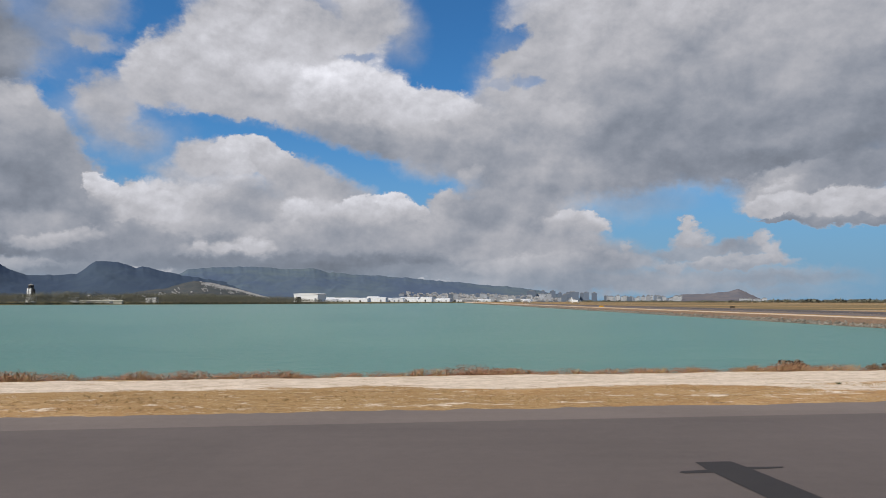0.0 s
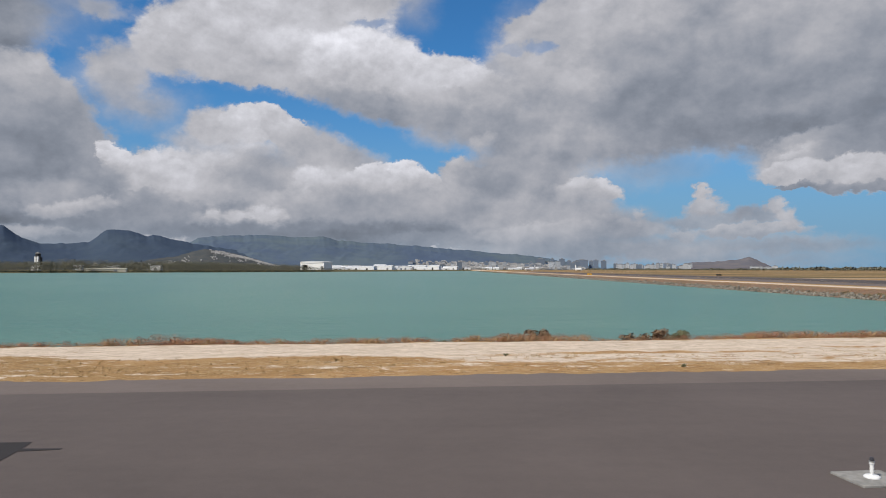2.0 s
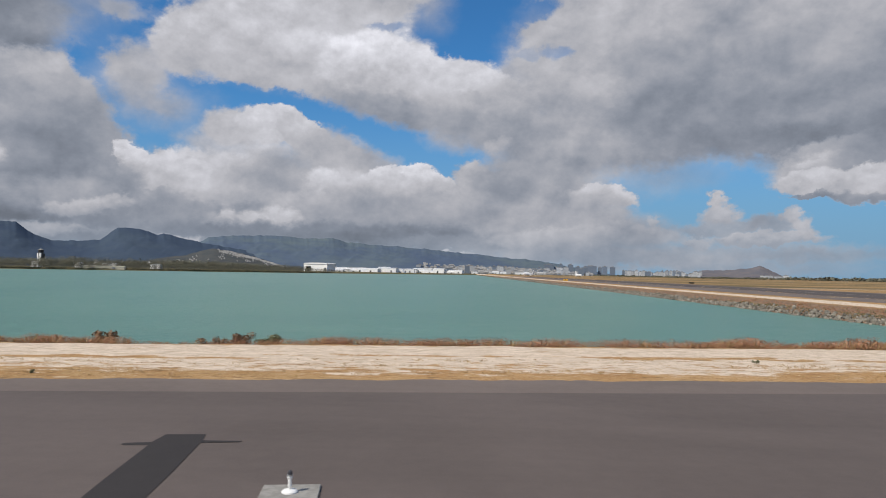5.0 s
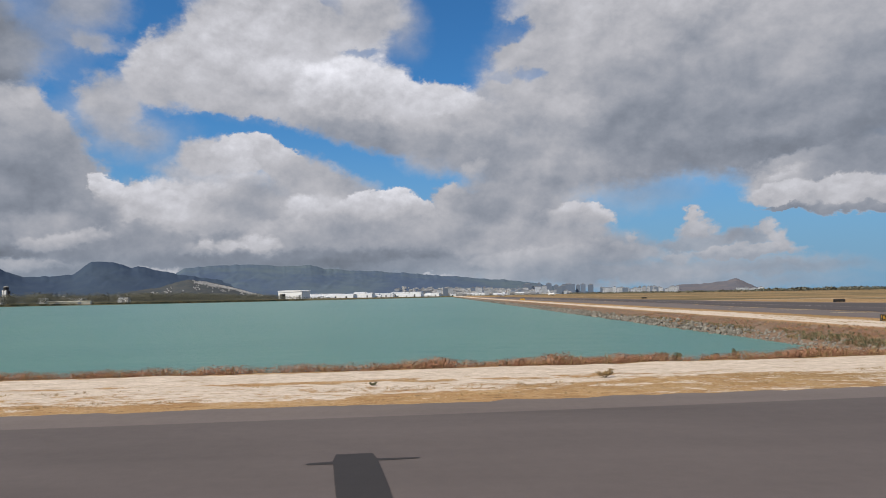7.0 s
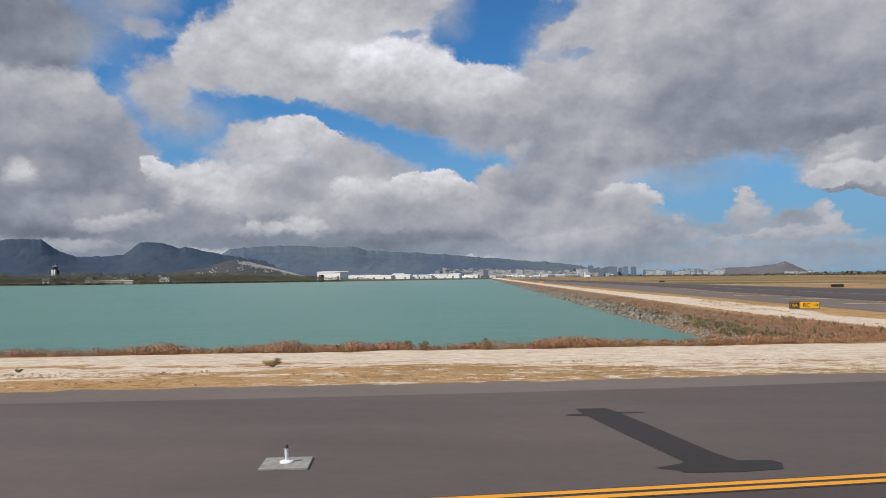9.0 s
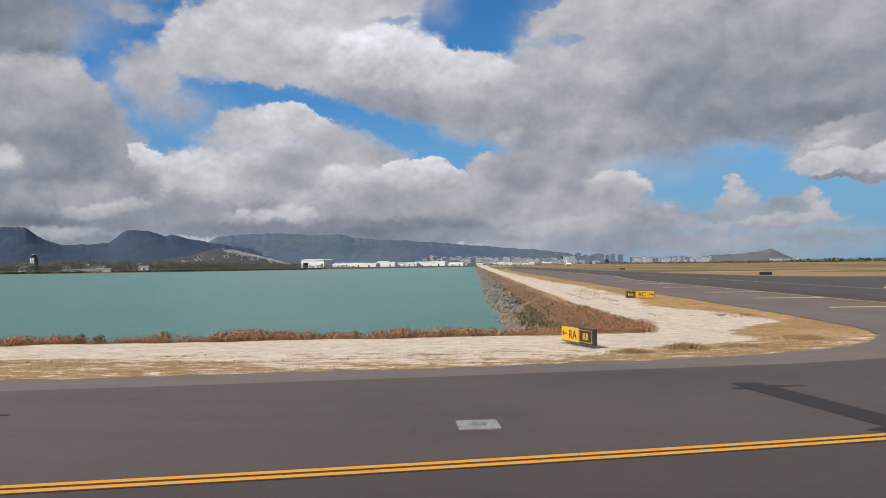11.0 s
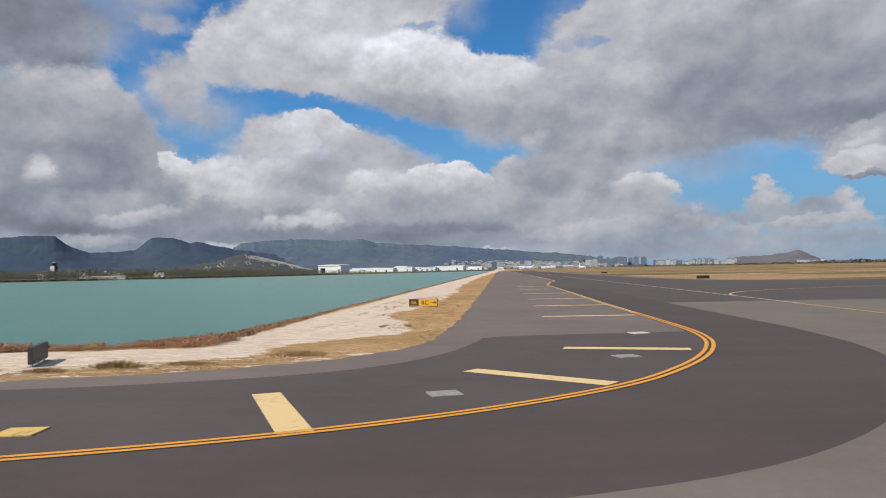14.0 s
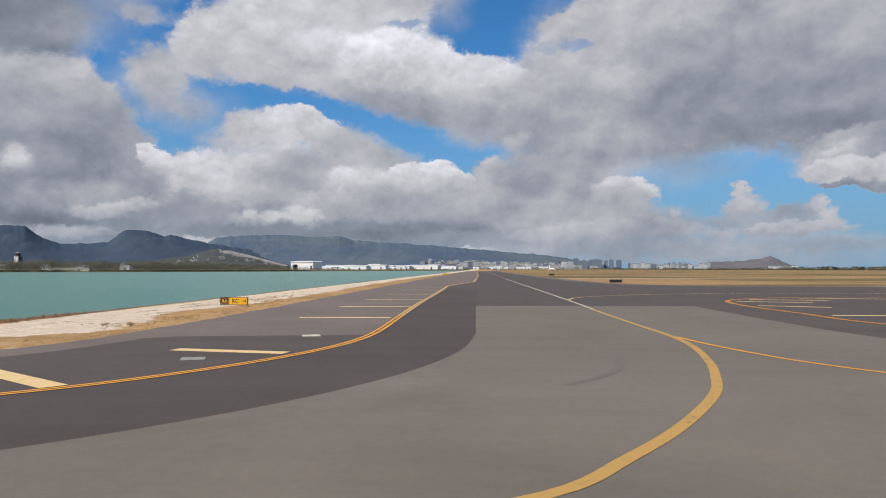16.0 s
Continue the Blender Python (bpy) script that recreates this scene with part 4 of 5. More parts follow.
def sign(x, y, turn, wide, face, panels, label, leg=0.16):
    """panels: (share of the width, black?, text, arrow); the sign's face looks down its own -y."""
    base = thing("taxiway_sign", label, "airfield sign", (x, y, 0.0), turn, "taxiway guidance signs")
    deep = 0.22
    part("housing", box(bmesh.new(), -wide / 2, wide / 2, -deep / 2, deep / 2, leg, leg + face, 0.02), M_SIGN_HOUSING, base, "dark grey sheet-metal housing")
    for k in range(3):
        lx = (-0.38 + 0.38 * k) * wide
        part("leg", tube(bmesh.new(), (lx, 0, -0.05), (lx, 0, leg + 0.02), 0.035, 0.035), M_STEEL, base)
        part("foot", lathe(bmesh.new(), [(0.10, 0), (0.10, 0.03), (0.05, 0.045)], 12), M_STEEL, base).matrix_basis = pose(lx, 0, 0.0)
    slab = bmesh.new()
    box(slab, -wide / 2 - 0.02, wide / 2 + 0.02, -0.2, 0.2, -0.06, 0.02, 0.008)
    part("footing", slab, M_CONCRETE, base, "low concrete footing")
    edge = -wide / 2 + 0.03
    span = wide - 0.06
    for share, black, text, way in panels:
        w = share * span
        f = -deep / 2
        plate = part("panel", box(bmesh.new(), edge + 0.01, edge + w - 0.01, f - 0.012, f + 0.004, leg + 0.04, leg + face - 0.04, 0.004), M_SIGN_BLACK if black else M_SIGN_YELLOW, base,
             "black location panel" if black else "yellow direction panel")
        ink = M_SIGN_YELLOW if black else M_SIGN_BLACK
        mid, size = edge + w / 2, face * 0.76
        if black:
            rim = bmesh.new()
            x0, x1, z0, z1, b = edge + 0.06, edge + w - 0.06, leg + 0.09, leg + face - 0.09, 0.022
            for q in ((x0, x1, z0, z0 + b), (x0, x1, z1 - b, z1), (x0, x0 + b, z0, z1), (x1 - b, x1, z0, z1)):
                box(rim, q[0], q[1], f - 0.018, f - 0.010, q[2], q[3])
            part("border", rim, ink, plate, "thin yellow border")
            size *= 0.74
        shift = 0 if not way else (0.16 * w if way == "left" else -0.16 * w)
        letters(text, size, ink, plate, mid + shift, leg + face / 2 - size * 0.35, f - 0.016)
        if way:
            arrow(plate, mid + (-0.30 * w if way == "left" else 0.32 * w), leg + face / 2, f - 0.018, 0.24 * w, way == "left", ink)
        edge += w
    return base


sign(96.25, 44.9, -67, 2.9, 0.76, ((0.57, False, "RA", "left"), (0.43, True, "RB", "")), "yellow and black taxiway sign on low legs beside the asphalt", 0.14)
sign(108.6, 88.6, -5, 3.05, 0.80, ((0.34, True, "RA", ""), (0.66, False, "RC", "right")), "yellow taxiway sign with a black end panel on dry grass", 0.12)


def sign_back(x, y, turn, wide, label):
    base = thing("taxiway_sign", label, "airfield sign", (x, y, 0.0), turn, "taxiway guidance signs")
    part("housing", box(bmesh.new(), -wide / 2, wide / 2, -0.15, 0.15, 0.18, 0.98, 0.02), M_SIGN_BLACK, base)
    for k in (-0.35, 0, 0.35):
        part("leg", tube(bmesh.new(), (k * wide, 0, -0.05), (k * wide, 0, 0.2), 0.05, 0.05), M_SIGN_HOUSING, base)


sign_back(169.6, 212, 4, 3.4, "black back of a taxiway sign in dry grass")
sign_back(170.5, 420, 4, 3.0, "black back of a distant taxiway sign")
sign(106.5, 480, 0, 3.0, 0.9, ((1.0, False, "RA", ""),), "distant yellow taxiway sign beside the causeway track", 0.15)

# ---------------------------------------------------------------- mountains and distance
HUB = Vector((135.0, 16.0))


def polar(az, dist):
    a = radians(az)
    return HUB.x + dist * math.sin(a), HUB.y + dist * math.cos(a)


def ridge(name, profile, far, deep, mat, label, seed, rough=0.35, steps=420, rows=54):
    """A mountain flank: the crest follows (azimuth, elevation) marks, spurs and gullies run down from it."""
    az = np.linspace(profile[0][0], profile[-1][0], steps)
    crest = np.interp(az, [p[0] for p in profile], [p[1] for p in profile])
    jag = (0.10 + 0.25 * rough) * (fractal(az * 2.6, az * 0 + seed, seed, 6) - 0.48) * np.clip(crest * 1.5, 0, 1)
    q = np.linspace(0, 1.35, rows)
    A, Q = np.meshgrid(np.radians(az), q)
    dist = far - deep * (1 - Q)
    # the corners of the crest fade out down the flank
    reach = int(steps * 0.06)
    weight = np.hanning(2 * reach + 1)
    rounded = np.convolve(np.pad(crest, reach, mode="edge"), weight / weight.sum(), mode="valid")
    fade = np.clip(Q, 0, 1) ** 4
    top = np.tan(np.radians(rounded[None, :] * (1 - fade) + (crest + jag)[None, :] * fade)) * far + 3.9
    D = A * 57.3
    D = D + 1.3 * (fractal(D * 0.6, Q * 2.2, seed + 6, 3) - 0.45)
    spur = fractal(D * 0.4 + 2.4 * Q, Q * 1.6, seed + 2, 5)
    gully = np.abs(fractal(D * 0.45 - 2.0 * Q, Q * 2.2, seed + 4, 5) - 0.47) * 2
    rise = np.where(Q <= 1, Q ** 1.25, 1 - (Q - 1) * 1.2)
    h = top * rise * (1 - np.clip(4 * Q * (1 - Q), 0, 1) * rough * (spur + gully - 0.4))
    h = np.where(Q < 0.02, -2, h)
    X, Y = HUB.x + dist * np.sin(A), HUB.y + dist * np.cos(A)
    verts = np.stack([X, Y, h], -1).reshape(-1, 3)
    i = (np.arange(rows - 1)[:, None] * steps + np.arange(steps - 1)).ravel()
    faces = np.stack([i, i + 1, i + steps + 1, i + steps], 1)
    me = bpy.data.meshes.new(name)
    me.from_pydata(verts.tolist(), [], faces.tolist())
    me.polygons.foreach_set("use_smooth", np.ones(len(faces), bool))
    structure(link_mesh(name, me, mat), label, "mountain")
    return az, crest


LEFT_RANGE = [(-52, 2.2), (-46, 2.6), (-40, 2.5), (-36, 3.0), (-34.2, 2.97), (-33.1, 2.15), (-32, 1.74), (-29, 1.92), (-27.8, 2.85), (-26.4, 2.88), (-25.1, 2.45), (-24.7, 2.58), (-22, 1.95), (-19, 1.5), (-15, 0.6)]
BACK_RANGE = [(-27, 1.2), (-22.1, 1.95), (-21.4, 2.42), (-18.5, 2.63), (-16.4, 2.7), (-13.8, 2.5), (-12, 2.65), (-11, 2.3), (-7.5, 2.08), (-4.8, 1.91), (-0.7, 1.55), (1.6, 1.32), (3.8, 1.18), (6, 0.86), (8.3, 0.42), (10.5, 0.05)]
TOWN_HILL = [(-28, 0.1), (-25.5, 0.7), (-23.4, 1.05), (-21.9, 1.52), (-21.3, 1.60), (-20.2, 1.45), (-18.5, 1.04), (-16.4, 0.38), (-14.5, 0.0)]
CRATER = [(15.4, 0.1), (16.5, 0.42), (17.0, 0.56), (18.6, 0.60), (19.8, 0.76), (20.5, 0.82), (21.0, 0.97), (21.3, 0.86), (21.9, 0.55), (22.4, 0.26), (22.8, 0.08)]
# distance haze and cloud shade come from the hillside colours
ridge("backdrop_mountains_back", BACK_RANGE, 4700, 1100, M_HILL_FAR, "forested mountains under low cloud, haze and cloud shade in their blue-green colour", 11, 0.20)
ridge("backdrop_mountains_left", LEFT_RANGE, 4250, 900, M_HILL_LEFT, "forested peaks with haze and cloud shade put into their dark colour", 23, 0.20)
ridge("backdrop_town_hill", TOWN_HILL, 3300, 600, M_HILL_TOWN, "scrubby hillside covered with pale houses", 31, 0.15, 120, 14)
ridge("backdrop_crater", CRATER, 4550, 450, M_CRATER, "bare volcanic crater above the city, its grey-brown hazed", 41, 0.45, 140, 18)


def soup(name, centres, sizes, count, spread, mat, label, category, parent=None, flat=0.6):
    """Crowns and clumps out of many small separate leaves, joined into one mesh."""
    n = len(centres)
    c = np.repeat(centres, count, 0)
    s = np.repeat(sizes, count)[:, None]
    way = rng.normal(size=(n * count, 3))
    way /= np.linalg.norm(way, axis=1)[:, None]
    off = way * rng.random((n * count, 1)) ** 0.4 * np.array(spread) * s
    mid = c + off
    a = rng.normal(size=(n * count, 3))
    b = rng.normal(size=(n * count, 3))
    a /= np.linalg.norm(a, axis=1)[:, None]
    b /= np.linalg.norm(b, axis=1)[:, None]
    leaf = s * flat * (0.6 + 0.8 * rng.random((n * count, 1)))
    tri = np.stack([mid - a * leaf, mid + a * leaf * 0.6 + b * leaf * 0.7, mid - b * leaf * 0.8 + a * leaf * 0.3], 1)
    flatways = np.cross(tri[:, 1] - tri[:, 0], tri[:, 2] - tri[:, 0])
    flatways /= np.linalg.norm(flatways, axis=1)[:, None] + 1e-9
    turned = (flatways * way).sum(1) < 0
    tri[turned] = tri[turned][:, ::-1]
    flatways[turned] *= -1
    # leaves are shaded as one rounded clump
    bent = way + 0.5 * flatways + np.array([0, 0, 0.7])
    bent /= np.linalg.norm(bent, axis=1)[:, None]
    faces = np.arange(n * count * 3).reshape(-1, 3)
    ob = mesh_part(name, tri.reshape(-1, 3).tolist(), faces.tolist(), mat, parent)
    ob.data.polygons.foreach_set("use_smooth", np.ones(len(faces), bool))
    ob.data.normals_split_custom_set_from_vertices(np.repeat(bent, 3, 0).tolist())
    return tagged(ob, label, category, kind="stuff") if label else ob


def shore_woods():
    x = rng.uniform(-1500, -215, 2600)
    back = rng.random(2600) ** 1.5 * 260
    y = far_shore(x) + 1 + back
    clump = fractal(x / 34, y / 45, 91, 5)
    tall = 8.5 + 17.0 * np.clip(clump - 0.2, 0, 1) ** 1.3 + rng.random(2600) ** 3 * 4.0 + 0.012 * back
    tall = np.where(back < 14, tall * 0.55, tall * 1.2) * np.interp(x, [-420, -330, -260], [1, 0.75, 0.22])
    z = np.where(back < 30, 0.5, 2.0)
    centres = np.stack([x, y, z + tall * 0.42], 1)
    soup("woods", centres, tall, 165, (1.05, 0.8, 0.42), M_WOODS, "dull olive scrub woods along the far shore", "woods", flat=0.036)
    x = rng.uniform(-1500, -235, 1500)
    tall = rng.uniform(2.4, 4.2, 1500)
    centres = np.stack([x, far_shore(x) + rng.uniform(-6, 6, 1500), tall * 0.3 - 0.9], 1)
    soup("mangrove", centres, tall, 60, (1.2, 0.7, 0.42), M_MANGROVE, "dark low mangrove fringe at the water's edge", "woods", flat=0.13)


def tree_line():
    az = rng.uniform(8, 44, 1000)
    dist = rng.uniform(2450, 2700, 1000)
    p = np.array([polar(a, d) for a, d in zip(az, dist)])
    tall = 3.0 + 8.0 * fractal(az * 3, az * 0, 95) + rng.random(1000) * 3
    tall = np.where(az > 22, tall * 1.15, tall * 0.8)
    centres = np.stack([p[:, 0], p[:, 1], tall * 0.45], 1)
    soup("woods", centres, tall, 20, (1.1, 1.1, 0.5), M_WOODS, "thin dark line of trees beyond the airfield grass", "woods", flat=0.35)


shore_woods()
tree_line()


# palms that stand above the woods
def palm(x, y, tall):
    tree = thing("palm_tree", "tall thin palm above the shore woods", "palm tree", (x, y, 1.0), rng.uniform(0, 360), "shore palms")
    bm = bmesh.new()
    tube(bm, (0, 0, 0), (0.3, 0.1, tall * 0.5), 0.28, 0.22, 7)
    tube(bm, (0.3, 0.1, tall * 0.5), (0.8, 0.2, tall), 0.22, 0.16, 7)
    part("trunk", bm, M_BARK, tree)
    verts, faces = [], []
    for k in range(14):
        a = 2 * math.pi * k / 14 + rng.uniform(-0.2, 0.2)
        droop = rng.uniform(-0.7, 0.5)
        last = None
        for j in range(5):
            t = j / 4
            r, zz = 2.6 * t, tall + 0.9 * t * (1 + droop) - 2.0 * t * t
            w = 0.38 * (1 - t) + 0.05
            cx, cy = 0.8 + r * math.cos(a), 0.2 + r * math.sin(a)
            verts += [(cx - w * math.sin(a), cy + w * math.cos(a), zz), (cx + w * math.sin(a), cy - w * math.cos(a), zz)]
            if last is not None:
                faces.append((last, last + 1, last + 3, last + 2))
            last = len(verts) - 2
    mesh_part("crown", verts, faces, M_WOODS, tree, "drooping palm fronds")


for k in range(9):
    px = rng.uniform(-900, -330)
    palm(px, float(far_shore(px)) + rng.uniform(20, 160), rng.uniform(10, 15))


# ---------------------------------------------------------------- buildings far off
def tower_block(az, dist, wide, tall, mat, label, deep=None, base=0.0):
    x, y = polar(az, dist)
    deep = deep or wide * 0.7
    b = thing("apartment_tower" if mat is M_TOWER_PALE else "office_tower", label, "high-rise building", (x, y, base), -az, "city skyline")
    part("wall", box(bmesh.new(), -wide / 2, wide / 2, -deep / 2, deep / 2, -2, tall), mat, b)
    roof = part("roof", box(bmesh.new(), -wide / 2 - 0.4, wide / 2 + 0.4, -deep / 2 - 0.4, deep / 2 + 0.4, tall, tall + 1.2), M_ROOF, b)
    part("plant_room", box(bmesh.new(), -wide * 0.2, wide * 0.22, -deep * 0.25, deep * 0.25, tall + 1.2, tall + 4.0 + tall * 0.03), M_ROOF, roof)
    return b


def deg_height(el, dist):
    return math.tan(radians(el)) * dist + 3.9


CITY = 4100
for az, wide, el in ((5.2, 0.75, 0.78), (6.1, 0.28, 0.80), (6.9, 0.42, 0.79), (7.5, 0.36, 0.66), (8.45, 0.95, 0.70), (9.2, 0.32, 0.62), (9.62, 0.4, 0.71), (10.2, 0.42, 0.66), (4.5, 0.3, 0.55)):
    tower_block(az, CITY + rng.uniform(-150, 100), radians(wide) * CITY, deg_height(el, CITY), M_TOWER_DARK, "blue-grey glass office tower in the far city")
for k in range(46):
    az = 10.9 + 5.9 * (k + rng.random() * 0.8) / 46
    d = CITY + rng.uniform(-250, 250)
    dark_one = rng.random() < 0.2
    tower_block(az, d, rng.uniform(9, 22), deg_height(rng.uniform(0.18, 0.46), d), M_TOWER_DARK if dark_one else M_TOWER_PALE, "slim pale high-rise in the far city")
for k in range(120):
    az = -5.5 + 14.0 * (k + rng.random() * 0.8) / 120
    d = CITY + rng.uniform(-500, 100)
    tower_block(az, d, rng.uniform(12, 34), deg_height(0.2 + 0.42 * rng.random() ** 1.6, d), M_TOWER_PALE if rng.random() < 0.62 else M_TOWER_DARK, "mid-rise pale block in the far city")
tower_block(1.05, CITY - 400, 16, deg_height(0.62, CITY - 400), M_TOWER_PALE, "white high-rise in the far city")
tower_block(0.75, CITY - 300, 22, deg_height(0.58, CITY - 300), M_TOWER_DARK, "blue-grey glass office tower in the far city")
for az, wd in ((21.3, 30), (21.6, 22), (22.1, 40), (22.6, 26), (21.0, 18)):
    tower_block(az, 4000, wd, deg_height(rng.uniform(0.14, 0.24), 4000), M_TOWER_PALE, "white apartment block below the crater")


def shed(x, y, wide, deep, tall, turn, label, name="warehouse", mat=None):
    b = thing(name, label, "building", (x, y, 1.5), turn, "low buildings on the far shore")
    part("wall", box(bmesh.new(), -wide / 2, wide / 2, -deep / 2, deep / 2, -2, tall), mat or (M_SHED if rng.random() < 0.85 else M_HOUSE), b)
    bm = bmesh.new()
    v = [bm.verts.new(p) for p in ((-wide / 2 - 0.5, -deep / 2 - 0.5, tall), (wide / 2 + 0.5, -deep / 2 - 0.5, tall), (wide / 2 + 0.5, 0, tall + deep * 0.08), (-wide / 2 - 0.5, 0, tall + deep * 0.08),
                                   (wide / 2 + 0.5, deep / 2 + 0.5, tall), (-wide / 2 - 0.5, deep / 2 + 0.5, tall))]
    for f in ((0, 1, 2, 3), (3, 2, 4, 5), (0, 3, 5), (1, 4, 2), (0, 5, 4, 1)):
        bm.faces.new([v[i] for i in f])
    part("roof", bm, M_ROOF if rng.random() < 0.2 else mat or M_SHED, b)
    for k in range(max(1, int(wide / 25))):
        dx = -wide / 2 + (k + 0.5) * wide / max(1, int(wide / 25))
        dx += rng.uniform(-6, 6)
        part("door", box(bmesh.new(), dx - 2.5, dx + 2.5, -deep / 2 - 0.3, -deep / 2 + 0.1, -1.5, tall * 0.55), M_DARK_OPEN if rng.random() < 0.4 else M_ROOF, b)


for k in range(44):
    az = -13.2 + 10.2 * (k + rng.random()) / 44
    d = rng.uniform(2420, 2700) if az > -7 else rng.uniform(2050, 2400)
    x, y = polar(az, d)
    shed(x, y, rng.uniform(26, 74), rng.uniform(15, 30), rng.uniform(4, 8) if rng.random() < 0.75 else rng.uniform(9, 15), -az - 18 + rng.uniform(-12, 12), "low white industrial building on the far shore")
for k in range(9):
    az = -3.5 + 8.5 * (k + rng.random()) / 9
    x, y = polar(az, rng.uniform(3000, 3400))
    shed(x, y, rng.uniform(20, 55), rng.uniform(20, 40), rng.uniform(5, 11), -az, "long white airport building far behind the taxiway")
for px, wd in ((-640, 14), (-715, 18), (-590, 12), (-552, 30), (-500, 18)):
    shed(px, float(far_shore(px)) + rng.uniform(70, 110), wd, 10, 8.0, rng.uniform(-20, 20), "small white shore building among trees", "shore_building")

p = polar(-27.4, 1440)
shed(p[0], float(far_shore(p[0])) + 12, 60, 10, 2.8, 14, "long low cream building behind the shore mangroves", "shore_building", M_CREAM)

# the hangar
hangar = thing("hangar", "big white aircraft hangar with an open dark door", "hangar", (-356, 1905, 1.5), -26)
shell = bmesh.new()
for q in ((-39, -32.5, -18, 18, -2, 21), (-14.5, 39, -18, 18, -2, 21), (-32.5, -14.5, -18, 18, 13.5, 21), (-32.5, -14.5, 14, 18, -2, 13.5)):
    box(shell, *q)
part("wall", shell, M_WHITE, hangar)
# dark sheet paints the shade of the hangar's inside
part("doorway", box(bmesh.new(), -32.4, -14.6, -12, -11.5, -2, 13.4), M_DARK_OPEN, hangar, "near-black sheet standing for the shade inside the open door")
bm = bmesh.new()
lathe(bm, [(40.5, -19.5), (40.5, 19.5)], 40, "Y")
bmesh.ops.scale(bm, vec=(1, 1, 0.05), verts=bm.verts)
part("roof", bm, M_WHITE, hangar, "shallow curved white roof").matrix_basis = pose(0, 0, 21)
part("door", box(bmesh.new(), -14.2, -8.6, -18.9, -18.1, -1.5, 14), M_WHITE, hangar, "white sliding door pushed aside")
for k in range(5):
    part("door_panel", box(bmesh.new(), -7.5 + k * 9.2, 1.2 + k * 9.2, -18.5, -17.9, -1.5, 13), M_WHITE, hangar)
part("annex", box(bmesh.new(), 30.5, 35, -20.5, -18.1, -1.5, 10), M_ROOF, hangar, "small grey annex")

# the control tower
tower = thing("control_tower", "white airport control tower with a dark glass cab", "control tower", (-768, 1327, 1.0), -18)
part("core", box(bmesh.new(), -7.2, 7.2, -2.4, 3.4, -2, 25, 0.3), M_DARK_OPEN, tower, "dark recessed core")
for x0, x1 in ((-4.9, -1.5), (0.9, 4.6)):
    part("pier", box(bmesh.new(), x0, x1, -4.2, -2.3, -2, 26.5, 0.2), M_WHITE, tower, "white concrete pier")
part("collar", lathe(bmesh.new(), [(4.4, 25), (5.0, 26), (5.0, 28)], 8), M_SIGN_HOUSING, tower)
part("cab", lathe(bmesh.new(), [(4.2, 28), (4.9, 32)], 8), M_DARK_OPEN, tower, "dark glass cab")
part("roof", lathe(bmesh.new(), [(4.9, 32), (4.9, 32.6), (3.0, 33.4), (2.2, 34.6)], 10), M_CONCRETE, tower, "pale grey roof")
part("mast", tube(bmesh.new(), (0, 0, 35), (0, 0, 38), 0.2, 0.1, 6), M_STEEL, tower)
for px, py in ((-640, 1290), (-560, 1330)):
    dome = thing("radar_dome", "small white dome above the woods", "dome", (px, py, 8), 0, "radar domes")
    part("shell", lathe(bmesh.new(), [(4.6, 0), (5.0, 2), (4.6, 4), (3.4, 5.6), (1.6, 6.5), (0.2, 6.8)], 14), M_WHITE, dome)
    part("stand", lathe(bmesh.new(), [(3, -9), (3, 0)], 10), M_ROOF, dome)


def hill_houses():
    verts, faces = [], []

    def house(x, y, z, w):
        k, tall = len(verts), w * rng.uniform(0.3, 0.6)
        d = w * rng.uniform(0.5, 0.9)
        for zz in (z - 1.5, z + tall):
            verts.extend([(x - w / 2, y - d / 2, zz), (x + w / 2, y - d / 2, zz), (x + w / 2, y + d / 2, zz), (x - w / 2, y + d / 2, zz)])
        for a in range(4):
            faces.append((k + a, k + (a + 1) % 4, k + 4 + (a + 1) % 4, k + 4 + a))
        verts.extend([(x - w / 2, y, z + tall + 0.2 * w), (x + w / 2, y, z + tall + 0.2 * w)])
        faces.extend([(k + 4, k + 5, k + 9, k + 8), (k + 8, k + 9, k + 6, k + 7)])
    for k in range(950):
        if k < 620:
            f = rng.random() ** 0.8
            az, q = -21.2 + 5.0 * f + rng.normal(0, 0.10), 0.97 - 0.10 * f - abs(rng.normal(0, 0.07))
        else:
            az, q = rng.uniform(-24.2, -15.5), rng.uniform(0.5, 0.92)
        top = np.interp(az, [p[0] for p in TOWN_HILL], [p[1] for p in TOWN_HILL])
        dist = 3300 - 600 * (1 - q)
        if fractal(np.array(az * 2.0), np.array(q * 5), 3) < (0.27 if k < 620 else 0.5):
            continue
        z = (math.tan(radians(top)) * 3300 + 3.9) * q ** 1.25 * (0.99 - 0.03 * q)
        x, y = polar(az, dist - 6)
        house(x, y, z, rng.uniform(2.4, 5.2))
    ob = mesh_part("hillside_houses", verts, faces, M_HOUSE)
    tagged(ob, "pale houses scattered over the hillside", "houses", kind="stuff")
    verts, faces = [], []
    for _ in range(850):
        az, q = min(max(rng.normal(1.2, 3.2), -4.8), 8.5), rng.uniform(0.08, 0.30 + 0.16 * rng.random())
        top = np.interp(az, [p[0] for p in BACK_RANGE], [p[1] for p in BACK_RANGE])
        x, y = polar(az, 4700 - 1100 * (1 - q) - 40)
        house(x, y, (math.tan(radians(top)) * 4700) * q ** 1.25 * 0.97, rng.uniform(6, 15))
    ob = mesh_part("hillside_houses", verts, faces, M_FAR_HOUSE)
    tagged(ob, "hazy grey and cream houses climbing the far city's slope", "houses", kind="stuff")


hill_houses()


